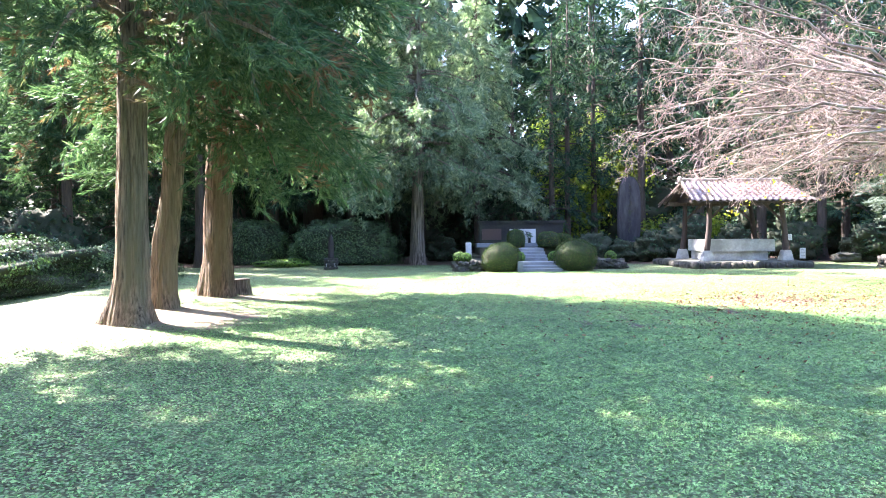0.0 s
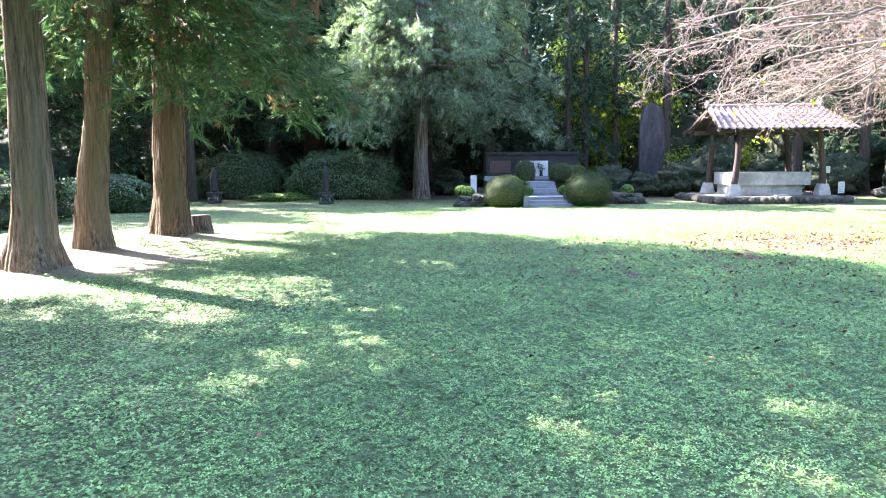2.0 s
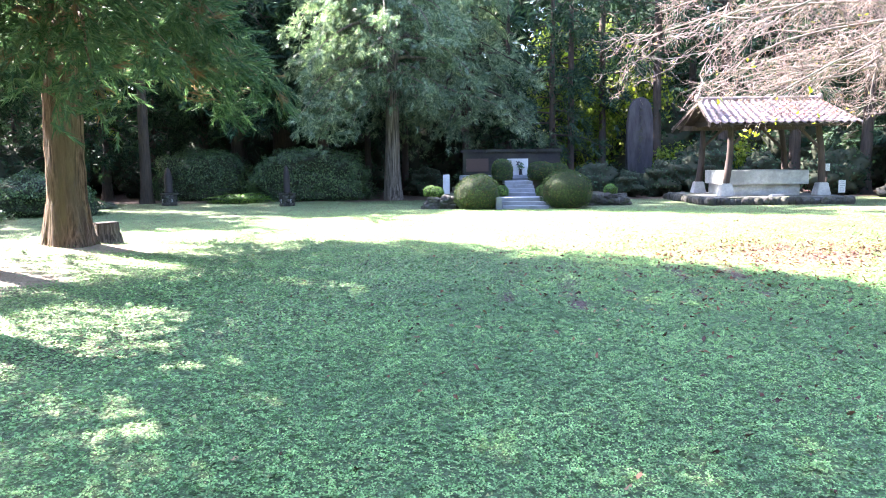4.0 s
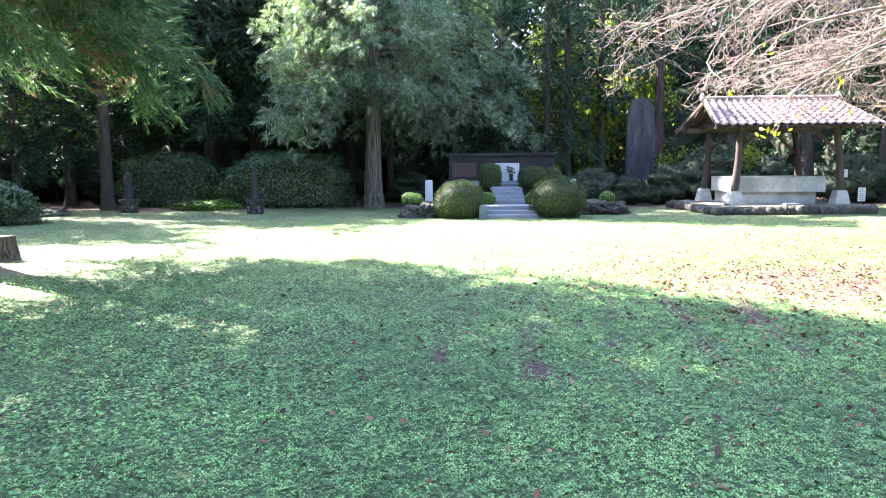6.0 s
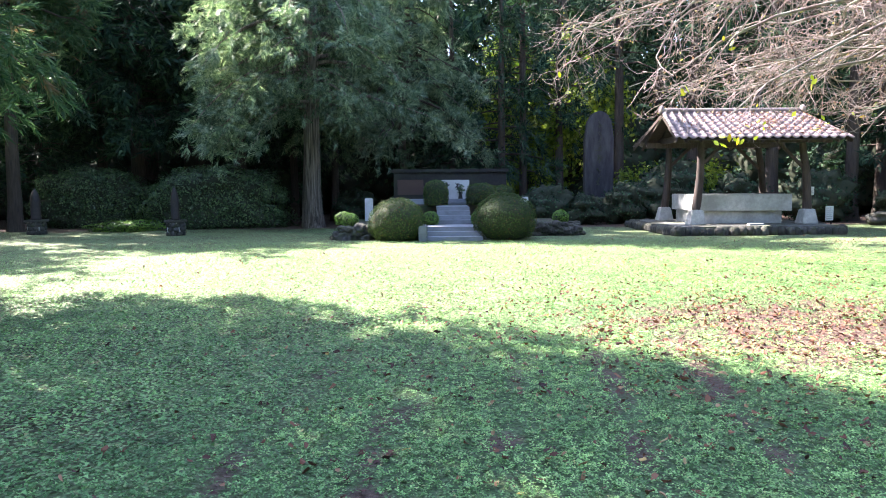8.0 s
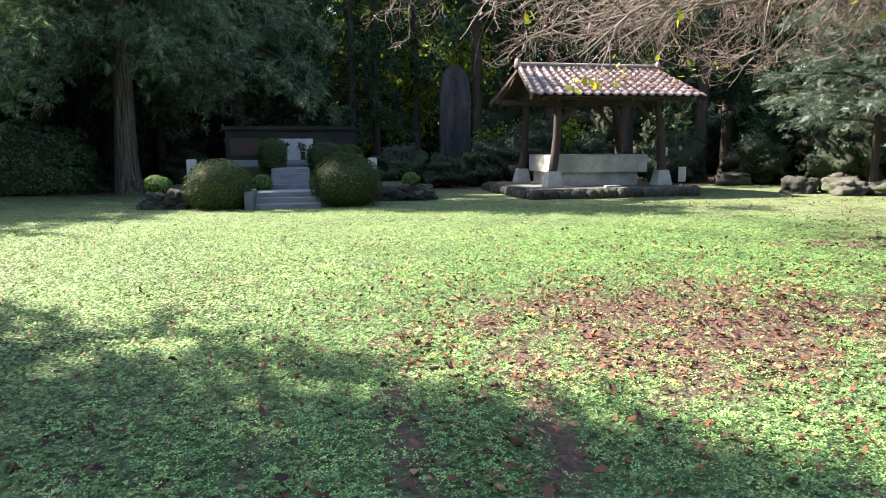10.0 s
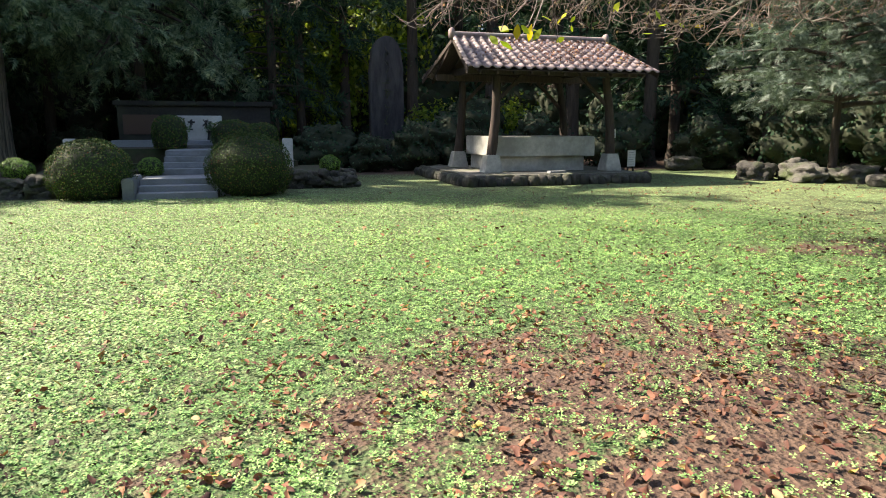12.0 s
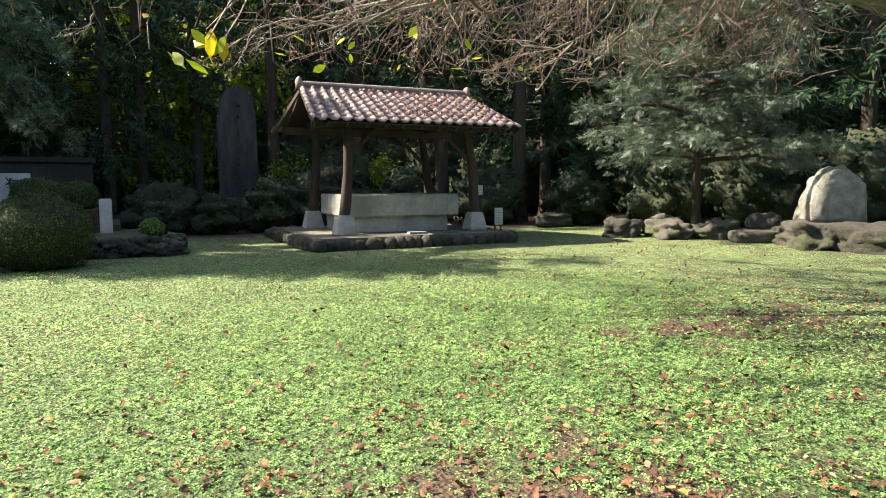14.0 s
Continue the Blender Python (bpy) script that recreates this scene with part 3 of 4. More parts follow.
conifer("cedar_tree", (-4.27, 17.45, 0.10), [(0.0, 0, -0.1), (0.0, 0, 1), (0.03, 0, 2.3), (0.15, 0, 6), (0.3, 0, TALL)],
        [0.35, 0.31, 0.29, 0.25, 0.04], TALL, 3.7, 3.7, 122, 105, SUGI_T, 1.35, M_SUGI, M_BARK,
        "stout Japanese cedar with reddish peeling bark and brown-tipped drooping needles", "cedar tree", 23, flare=0.13, top_reach=3.1, group="lawn cedars",
        bias=(0.1, 0.4), sides=72)
conifer("cedar_tree", (-8.9, 8.6, 0), [(0, 0, -0.1), (0.05, 0, 2), (0.1, 0, TALL)], [0.34, 0.28, 0.04], TALL, 3.8, 3.7, 110, 80, SUGI_T, 1.9,
        M_SUGI, M_BARK, "Japanese cedar whose drooping needles shade the lawn's near end", "cedar tree", 24, flare=0.2, group="lawn cedars",
        bias=(0.1, 0.3))
conifer("cedar_tree", (-10.4, 12.0, 0), [(0, 0, -0.1), (0.05, 0, 2), (0.1, 0, TALL)], [0.32, 0.27, 0.04], TALL, 9.0, 2.6, 70, 60, FOREST_T, 0.75,
        M_SUGI, M_BARK, "tall unseen Japanese cedar added to shade the near lawn", "cedar tree", 27, flare=0.2, group="lawn cedars", top_reach=2.2)
for tx, ty, th, sd in [(-13.3, 28.0, 12.0, 25), (-9.87, 33.0, 13.5, 26)]:
    conifer("cedar_tree", (tx, ty, 0), [(0, 0, -0.1), (0.05, 0, 2), (0.1, 0, th)], [0.24, 0.2, 0.04], th, 5.0 if sd == 25 else 7.0, 3.0, 70, 50, SUGI_T, 1.7, M_SUGI, M_BARK_DARK,
            "slim tall Japanese cedar at the edge of the woods", "cedar tree", sd, flare=0.1, group="lawn cedars", top_reach=2.6, sides=12)
conifer("cypress_tree", (0.28, 33.75, 0), [(0, 0, -0.1), (-0.05, 0, 1.5), (0.0, 0, 4), (0.1, 0, 17)], [0.36, 0.31, 0.26, 0.04], 17, 4.2, 4.5,
        150, 170, HINOKI_T, 0.95, M_HINOKI, M_BARK_GREY, "tall cypress with grey-green hanging sprays and a straight trunk", "cypress tree", 31,
        flare=0.10, hang=1.35, droop=0.5, group="cypresses by the steps", top_reach=2.0, bias=(3.6, 0.5))
conifer("cypress_tree", (3.3, 37.4, 0), [(0, 0, -0.1), (0.05, 0, 1.5), (0.0, 0, 4), (0.1, 0, 15)], [0.2, 0.17, 0.15, 0.03], 15, 4.0, 4.0,
        105, 120, HINOKI_T, 1.0, M_HINOKI, M_BARK_DARK, "slender grey-green cypress behind the memorial wall", "cypress tree", 32,
        flare=0.08, hang=1.35, droop=0.55, group="cypresses by the steps", sides=12)


for tx, ty, th, tr, sd in [(-5.7, 39.3, 13.0, 0.55, 211), (-7.4, 37.2, 10.0, 0.26, 212), (-3.4, 37.6, 11.0, 0.24, 213)]:
    conifer("forest_cedar", (tx, ty, 0), [(0, 0, -0.1), (0.1, 0, th * 0.5), (0, 0, th)], [tr * 1.2, tr * 0.8, 0.04], th, 4.2, 3.4, 85, 36, FOREST_T, 0.8,
            M_FOREST, M_BARK_DARK, "tall dark cedar standing close behind the clipped hedges", "cedar tree", sd, group="woods behind the lawn", sides=12, hang=0.9, top_reach=2.4)


def forest():
    rng = np.random.default_rng(77)
    protos = []
    for k, (h, zl, rc, nb, ns) in enumerate([(17, 4.5, 3.3, 60, 24), (20, 7.0, 3.0, 55, 24), (16, 2.6, 3.6, 66, 26)]):
        protos.append(conifer("forest_cedar", (0, 60 + k * 6, 0), [(0, 0, -0.1), (0.1, 0, h * 0.5), (0, 0, h)], [0.24, 0.17, 0.03], h, zl, rc, nb, ns,
                              FOREST_T, 0.8, M_FOREST, M_BARK_DARK, "dark forest cedar with a straight trunk among dense woods",
                              "cedar tree", 200 + k, group="woods behind the lawn", sides=9, hang=0.9))
    spots = []
    # first row, along the back of the lawn
    for x, y in [(-14.5, 30), (-15.6, 31.5), (-13, 36), (-9.4, 38.5), (-1.5, 39.5), (0.4, 38.4), (3.4, 41.2), (5.4, 38.8),
                 (7.5, 38.2), (8.5, 38.8), (10.4, 40.5), (13, 40), (15.7, 38.4), (18.2, 36.5), (20.5, 35), (23, 37), (24.5, 33.5),
                 (27, 31), (29, 28), (30, 24), (31, 20), (30.5, 34), (-20, 33), (-17, 36), (-13.6, 33.4), (-11.4, 37.4)]:
        spots.append((x, y))
    for _ in range(900):
        x, y = rng.uniform(-34, 44), rng.uniform(36, 60)
        if rng.uniform() < 0.25:
            x, y = rng.uniform(-34, -17), rng.uniform(12, 45)
        elif rng.uniform() < 0.2:
            x, y = rng.uniform(29, 44), rng.uniform(12, 45)
        if (y > 41 or x < -19 or x > 30) and not (x < -8 and 4.5 < 0.54 * x + 0.84 * y < 9):
            if all((x - a) ** 2 + (y - b) ** 2 > 9.5 for a, b in spots):
                spots.append((x, y))
        if len(spots) >= 84:
            break
    for i, (x, y) in enumerate(spots):
        pr = protos[int(rng.integers(3))]
        if i < 3:
            pr = protos[i]
        s = rng.uniform(0.85, 1.1) * (1.0 if y < 41 else 1.35)
        lane = 0.54 * x + 0.84 * y
        along = 0.84 * x - 0.54 * y
        if 30.5 < lane < 37.5 and -27 < along < -8:
            s = min(s, 0.72)
        if 15.5 < lane < 23.0 and -31 < along < -18:
            s = min(s, 0.6)
        if 15.0 < lane < 23.5 and along < -31:
            s = min(s, 0.85)
        if (x, y) in ((-13.6, 33.4), (-11.4, 37.4)):
            s, pr = 0.64, protos[2]
        m = pose(x, y, 0, 0, 0, rng.uniform(0, 360)) @ Matrix.Diagonal((s, s, s * rng.uniform(0.95, 1.1), 1))
        if i < 3:
            pr.matrix_basis = m
        else:
            o = copy_thing(pr, m)
            o.matrix_basis = m


forest()


def leaf_mass(name, at, radii, n, leaf, mat, label, category, seed, group="", lump=0.16, core=True, rz=0.0, spread=0.07, square=0.0, foot=0.0, skirt=0.35):
    """A clipped or wild shrub: a shell of many small leaves round a solid dark core."""
    rng = np.random.default_rng(seed)
    root = thing(name, at, label, category, group, rz)
    r = np.array(radii)
    d = unit(rng.normal(size=(n, 3)))
    d[:, 2] = np.where(d[:, 2] < -0.78, -d[:, 2], d[:, 2])
    k = np.array([1 + lump * (noise.noise(Vector(v) * 2.2 + Vector((seed, 0, 0))) + 0.5 * noise.noise(Vector(v) * 5 + Vector((0, seed, 0)))) for v in d])
    sq = (1 - square) + square / np.abs(d).max(-1)
    inner = 1 - np.abs(rng.normal(0, spread, n))
    wide = np.where(d[:, 2] < 0, 1 + skirt * (1 / np.sqrt(np.maximum(0.3, 1 - d[:, 2] ** 2)) - 1), 1.0)
    pos = d * (k * sq * inner)[:, None] * r * np.stack([wide, wide, np.ones(n)], -1) + np.array([0, 0, r[2] * 0.8 + foot])
    pos[:, 2] = np.maximum(pos[:, 2], 0.03)
    nrm = unit(d / r) + rng.normal(0, 0.45, (n, 3))
    scatter("leaves", LEAF[0], LEAF[1], pos, frames_for(nrm, rng), rng.uniform(0.7, 1.3, n) * leaf, mat, root)
    if core:
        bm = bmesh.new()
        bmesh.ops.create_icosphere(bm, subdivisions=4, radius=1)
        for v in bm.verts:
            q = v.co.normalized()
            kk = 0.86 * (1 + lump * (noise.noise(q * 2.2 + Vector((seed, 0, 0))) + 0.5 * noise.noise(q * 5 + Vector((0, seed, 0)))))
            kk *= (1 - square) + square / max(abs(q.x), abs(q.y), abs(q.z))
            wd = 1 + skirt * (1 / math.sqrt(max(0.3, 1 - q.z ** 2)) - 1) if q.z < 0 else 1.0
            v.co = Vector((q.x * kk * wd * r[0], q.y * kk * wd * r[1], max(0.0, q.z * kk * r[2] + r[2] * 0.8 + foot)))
        part("solid_core", bm, M_SHRUB_CORE, root, smooth=True)
    return root


def far_woods():
    """The rest of the woods all round, too far and dense to count."""
    rng = np.random.default_rng(99)
    n = 34000
    a = rng.uniform(0, 2 * np.pi, n)
    rad = rng.uniform(45, 62, n)
    x, y = 5 + rad * np.cos(a), 20 + rad * np.sin(a)
    ztop = 18 + 4 * np.sin(a * 9) + 3 * np.sin(a * 23) + 9 * np.clip(np.sin(a) * 3 - 1.5, 0, 1)
    z = rng.uniform(0, 1, n) ** 1.25 * ztop
    pos = np.stack([x, y, z], -1)
    dirs = np.stack([-np.cos(a), -np.sin(a), np.full(n, -0.5)], -1) + rng.normal(0, 0.5, (n, 3))
    ob = scatter("far_woods", FAR_T[0], FAR_T[1], pos, frames_for(dirs, rng), rng.uniform(1.7, 3.2, n), M_FOREST)
    tagged(ob, "dense dark woods in the distance", "woods", kind="stuff")


far_woods()


def undergrowth():
    rng = np.random.default_rng(123)
    a = leaf_mass("undergrowth_shrub", (-12, 38, 0), (1.5, 1.1, 1.1), 2000, 0.125, M_FOREST, "dark evergreen shrub at the edge of the woods", "shrub", 5,
                  "undergrowth", lump=0.5, spread=0.25)
    b = leaf_mass("undergrowth_shrub", (10, 44, 0), (1.7, 1.3, 1.5), 1300, 0.20, M_YOUNG, "sunlit yellow-green broadleaf shrub deep in the woods", "shrub", 6,
                  "undergrowth", lump=0.55, spread=0.4, core=False)
    for x, y, s in [(-15.5, 33, 1.4), (-8, 40, 1.0), (-5, 40.5, 1.2), (1.4, 37.2, .7), (-2, 41, 1.2), (8.8, 34.6, .75), (10.0, 34.3, .6), (11.6, 34.4, .7), (12.8, 34.6, .9),
                    (14.5, 37.5, 1.2), (16.8, 36.5, 1.0), (19, 34.5, .9), (21.5, 33, 1.0), (23.7, 31, 1.0), (25.5, 29, 1.2), (26.5, 26, 1.2),
                    (27.5, 23, 1.2), (-13.5, 26, 1.3), (-14.5, 21, 1.3), (-14, 30.5, 1.0), (6, 42, 1.0), (3, 43, 1.2), (-11, 42, 1.4), (17, 42, 1.4), (22, 40, 1.4),
                    (28, 36, 1.5), (-18, 40, 1.5), (33, 27, 1.5), (2, 44, 2.2), (5, 45.5, 2.4), (8, 46.5, 2.2), (-3, 45, 2.2), (11, 46.5, 2.4), (14, 45, 2.2), (-7, 45, 2.2), (17, 45.5, 2.2),
                    (20.5, 43, 2.2), (-11, 46, 2.4), (-15, 44, 2.2), (24, 42, 2.3), (-19, 44, 2.4), (3.8, 42.5, 1.6), (0, 48, 2.6), (7, 49, 2.8), (13, 49, 2.8), (28, 41, 2.3), (32, 36, 2.3), (-22, 36, 2.4), (-21, 30, 1.9)]:
        m = pose(x, y, 0, 0, 0, rng.uniform(0, 360)) @ Matrix.Diagonal((s, s, s * rng.uniform(0.85, 1.2), 1))
        copy_thing(a, m).matrix_basis = m
    for x, y, z, s in [(8.5, 45, 0.2, 1.2), (10, 43, 1.0, 1.3), (10.5, 42.5, 2.5, 1.1), (9.4, 44, 4.2, 1.2), (13.2, 38.5, 0.1, .8), (14.2, 39, 0.2, .8), (12.5, 42, 3.5, 1.2),
                       (-9, 46, 5, 1.2), (-16, 40, 3, 1.4), (1, 46, 1, 1.3), (-6, 47, 3.5, 1.3), (8.9, 40.4, 1.2, .9), (9.6, 40.9, 3.0, .9), (8.9, 41.2, 4.6, 1.0), (6.9, 41, 3, .9), (12, 45, 5.5, 1.4), (27, 41, 1, 1.4),
                       (-22, 28, 1.5, 1.6), (-20.5, 24, 0.5, 1.3), (15.4, 38.0, 0.1, .8), (16.7, 39.0, 0.2, .9), (8.0, 41.6, 5.8, 1.0), (7.5, 42.6, 4.0, 1.0), (9.6, 42.4, 2.0, 1.0)]:
        m = pose(x, y, 0, 0, 0, rng.uniform(0, 360)) @ Matrix.Diagonal((s, s, s, 1))
        o = copy_thing(b, m)
        o.matrix_basis = m
        if z > 0.6:
            # young trees: the leaves stand on a thin stem
            o.matrix_basis = Matrix.Translation((0, 0, z)) @ m
            o.name = "young_tree"
            tagged(o, "slender young tree with sunlit yellow-green leaves", "young tree")
            tube_part("stem", [(np.array([[0, 0, -z / s], [0.05, 0.02, 0], [0, 0.05, 1.4]]), np.array([0.05, 0.04, 0.015]) / s)], M_BARK_DARK, o, 6)


undergrowth()


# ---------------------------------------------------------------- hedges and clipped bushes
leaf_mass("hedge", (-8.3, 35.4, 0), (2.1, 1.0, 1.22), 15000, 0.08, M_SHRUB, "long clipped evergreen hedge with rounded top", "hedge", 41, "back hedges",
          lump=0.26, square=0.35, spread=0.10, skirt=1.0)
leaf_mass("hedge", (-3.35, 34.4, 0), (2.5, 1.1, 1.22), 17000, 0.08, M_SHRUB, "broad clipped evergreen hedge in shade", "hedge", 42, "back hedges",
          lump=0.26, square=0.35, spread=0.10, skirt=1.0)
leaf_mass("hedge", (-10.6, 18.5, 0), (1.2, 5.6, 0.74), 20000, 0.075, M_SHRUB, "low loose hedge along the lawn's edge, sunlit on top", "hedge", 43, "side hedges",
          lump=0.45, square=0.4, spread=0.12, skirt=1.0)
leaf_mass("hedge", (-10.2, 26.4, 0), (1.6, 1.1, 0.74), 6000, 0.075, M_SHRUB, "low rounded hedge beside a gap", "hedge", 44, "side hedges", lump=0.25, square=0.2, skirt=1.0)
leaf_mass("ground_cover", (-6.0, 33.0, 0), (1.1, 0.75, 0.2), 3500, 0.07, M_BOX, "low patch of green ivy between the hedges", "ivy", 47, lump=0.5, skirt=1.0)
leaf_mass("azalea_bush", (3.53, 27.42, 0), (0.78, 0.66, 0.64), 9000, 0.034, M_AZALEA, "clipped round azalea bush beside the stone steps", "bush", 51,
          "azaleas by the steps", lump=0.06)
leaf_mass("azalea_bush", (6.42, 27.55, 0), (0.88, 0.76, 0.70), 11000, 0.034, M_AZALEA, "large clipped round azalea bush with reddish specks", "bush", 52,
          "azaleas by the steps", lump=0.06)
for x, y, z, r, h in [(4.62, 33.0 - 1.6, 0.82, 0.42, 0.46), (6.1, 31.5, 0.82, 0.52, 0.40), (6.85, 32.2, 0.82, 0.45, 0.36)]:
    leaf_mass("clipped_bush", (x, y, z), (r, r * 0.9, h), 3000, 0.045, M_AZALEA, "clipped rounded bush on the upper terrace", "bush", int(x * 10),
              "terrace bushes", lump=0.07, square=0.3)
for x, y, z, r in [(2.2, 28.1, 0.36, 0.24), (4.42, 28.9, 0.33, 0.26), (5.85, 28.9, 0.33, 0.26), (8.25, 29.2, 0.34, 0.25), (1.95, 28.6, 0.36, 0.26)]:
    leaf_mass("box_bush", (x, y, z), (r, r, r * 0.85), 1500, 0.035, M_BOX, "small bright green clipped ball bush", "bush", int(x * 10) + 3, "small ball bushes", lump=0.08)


# ---------------------------------------------------------------- stone steps and terrace
def terrace():
    root = thing("terrace", (0, 0, 0), "raised earth terrace behind dry-stone walls", "terrace", kind="structure")
    bm = bmesh.new()
    box(bm, 1.75, 4.10, 27.9, 32.2, -0.35, 0.36, 0.16)
    box(bm, 5.95, 8.6, 28.9, 32.2, -0.35, 0.34, 0.16)
    box(bm, 2.7, 7.7, 31.1, 35.5, -0.35, 0.82, 0.34)
    part("earth", bm, M_SOIL, root)


M_SOIL = surface("forest_soil", [(0.3, (0.035, 0.028, 0.02)), (0.7, (0.09, 0.07, 0.05))], 9, 0.95, stain=(0.045, 0.07, 0.028), stain_scale=1.2, bump_scale=25, bump_dist=0.03)
terrace()


def steps():
    root = thing("stone_steps", (0, 0, 0), "pale grey granite steps in two flights", "steps")
    z = 0.0
    ys = [27.05, 27.40, 27.75]
    for k, y in enumerate(ys):
        y1 = 29.0 if k == 2 else y + 0.40
        part("step", boxed(4.33, 5.80, y, y1, -0.02 + 0.112 * k, 0.112 * (k + 1), bevel=0.012), M_GRANITE, root)
    for k in range(4):
        y = 28.95 + 0.34 * k
        part("step", boxed(4.62, 5.62, y, y + 0.38 if k < 3 else 31.6, 0.336 + 0.121 * k, 0.336 + 0.121 * (k + 1), bevel=0.012), M_GRANITE, root)
    for k in range(2):
        part("step", boxed(4.55, 5.75, 31.9 + 0.35 * k, 32.9, 0.82 + 0.09 * k, 0.82 + 0.09 * (k + 1), bevel=0.012), M_GRANITE, root)
    for x0, yc in ((4.10, 27.0), (5.82, 27.35)):
        part("cheek_stone", boxed(x0, x0 + 0.21, yc, 28.3, -0.02, 0.40, bevel=0.02), M_GRANITE, root)
    return root


steps()
for x in (2.48, 7.42):
    e = thing("stone_post", (x, 30.95, 0.3), "square white stone post beside the terrace", "post", "white posts")
    part("shaft", boxed(-0.125, 0.125, -0.11, 0.11, -0.1, 0.78, bevel=0.02), M_PALE, e)


def monument():
    root = thing("monument_wall", (0, 0, 0), "low dark stone memorial wall with a pale carved panel", "monument")
    part("wall_body", boxed(3.15, 7.15, 33.5, 33.95, 0.78, 1.92, bevel=0.02), M_WALL, root)
    n = 4
    for k in range(n):
        w = 4.16 / n
        part("coping", boxed(3.07 + k * w, 3.07 + (k + 1) * w - 0.012, 33.42, 34.03, 1.92, 2.05, bevel=0.02), M_WALL, root)
    part("plinth", boxed(3.0, 7.3, 33.1, 34.0, 0.78, 1.0, bevel=0.02), M_GRANITE, root)
    p = part("carved_panel", boxed(4.58, 5.82, 33.36, 33.5, 1.0, 1.66, bevel=0.012), M_PALE, root, "pale stone panel with black brushed marks")
    bm = bmesh.new()
    rng = random.Random(4)
    for cx in (4.98, 5.42):
        for k in range(6):
            a = rng.choice([0, 0, 90, 55, -50])
            ln, w = rng.uniform(0.12, 0.26), rng.uniform(0.025, 0.045)
            box(bm, -ln / 2, ln / 2, 33.352, 33.362, -w / 2, w / 2, 0.004,
                Matrix.Translation((cx + rng.uniform(-.08, .08), 0, 1.40 + rng.uniform(-.14, .14))) @ Matrix.Rotation(radians(a), 4, "Y"))
    part("brush_marks", bm, M_INK, p)
    part("plaque", boxed(3.28, 4.2, 33.46, 33.5, 1.15, 1.68, bevel=0.008), M_RED, root, "reddish polished plaque")
    for cx in (4.82, 5.5):
        v = thing("flower_vase", (cx, 33.22, 1.0), "dark stone vase with a bunch of greenery", "vase", "altar vases")
        tube_part("vase_body", [(np.array([[0, 0, 0], [0, 0, .02], [0, 0, .12], [0, 0, .2], [0, 0, .24]]), np.array([.07, .08, .06, .05, .075]))], M_WALL, v, 12)
        r2 = np.random.default_rng(int(cx * 100))
        d = unit(r2.normal(size=(90, 3)) + [0, 0, 0.8])
        gr = scatter("greenery", LEAF[0], LEAF[1], d * r2.uniform(.05, .2, (90, 1)) + [0, 0, .28], frames_for(r2.normal(size=(90, 3)), r2), r2.uniform(.05, .09, 90), M_SHRUB, v)
        tagged(gr, kind="stuff")
    return root


monument()


def dry_wall(name, p, q, h, n, seed, label):
    root = thing(name, (0, 0, 0), label, "stone wall", "terrace walls")
    rng = random.Random(seed)
    p, q = Vector(p), Vector(q)
    meshes = []
    for k in range(5):
        me = bpy.data.meshes.new("stone")
        bm = rock_bm(0.17, 0.15, 0.34, seed + k, 0.5, 3, 0.0, 0.5)
        for f in bm.faces:
            f.smooth = True
        bm.to_mesh(me)
        bm.free()
        me.materials.append(M_STONE)
        meshes.append(me)
    for row in range(3):
        m = n - row
        for i in range(m):
            t = (i + 0.5 + row * 0.5) / n
            c = p.lerp(q, t)
            s = rng.uniform(0.55, 0.95)
            shared("stone", meshes[rng.randrange(5)], root,
                   pose(c.x + rng.uniform(-.03, .03), c.y + rng.uniform(-.05, .05), row * h * 0.31 - 0.05, rng.uniform(-12, 12), rng.uniform(-12, 12), rng.uniform(0, 360))
                   @ Matrix.Diagonal((s, s * 1.2, s * h * 1.65, 1)))
    return root


dry_wall("dry_stone_wall", (1.7, 27.85, 0), (4.1, 27.8, 0), 0.44, 13, 3, "dry wall of rounded mossy stones")
dry_wall("dry_stone_wall", (6.2, 28.7, 0), (8.75, 28.75, 0), 0.42, 13, 13, "dry wall of dark rounded stones")
dry_wall("dry_stone_wall", (8.75, 28.8, 0), (8.7, 31, 0), 0.38, 10, 17, "dry wall of dark rounded stones")


# ---------------------------------------------------------------- shell-shaped pillars on rubble bases
def shell_pillar(at, r, h, seed):
    root = thing("shell_monument", at, "dark iron shell-shaped pillar on a rubble stone base", "monument", "shell monuments")
    rng = random.Random(seed)
    part("slab", boxed(-0.27, 0.27, -0.27, 0.27, 0.40, 0.48, bevel=0.02), M_STONE, root)
    part("core", boxed(-0.20, 0.20, -0.20, 0.20, 0.0, 0.40, bevel=0.02), M_CONCRETE, root)
    for row in range(3):
        for k in range(8):
            a = (k + 0.5 * row) / 8 * 6.283
            part("base_stone", rock_bm(0.10, 0.09, 0.16, seed + row * 8 + k, 0.25, 2, 0, 0.3), M_STONE, root, smooth=True).matrix_basis = \
                pose(0.2 * math.cos(a), 0.2 * math.sin(a), row * 0.13 - 0.01, 0, 0, rng.uniform(0, 360))
    zs = np.array([0, .02, .06, .08, .45, .62, .78, .9, .97, 1.0]) * h + 0.48
    rs = np.array([.9, 1.0, 1.0, .94, .94, .9, .74, .48, .2, 0.02]) * r
    tube_part("shell", [(np.stack([zs * 0, zs * 0, zs], -1), rs)], M_IRON, root, 20)


shell_pillar((-8.3, 31.5, 0), 0.16, 1.0, 61)
shell_pillar((-3.42, 30.35, 0), 0.13, 1.02, 71)


def stump(at):
    root = thing("tree_stump", at, "sawn weathered tree stump in the lawn", "stump")
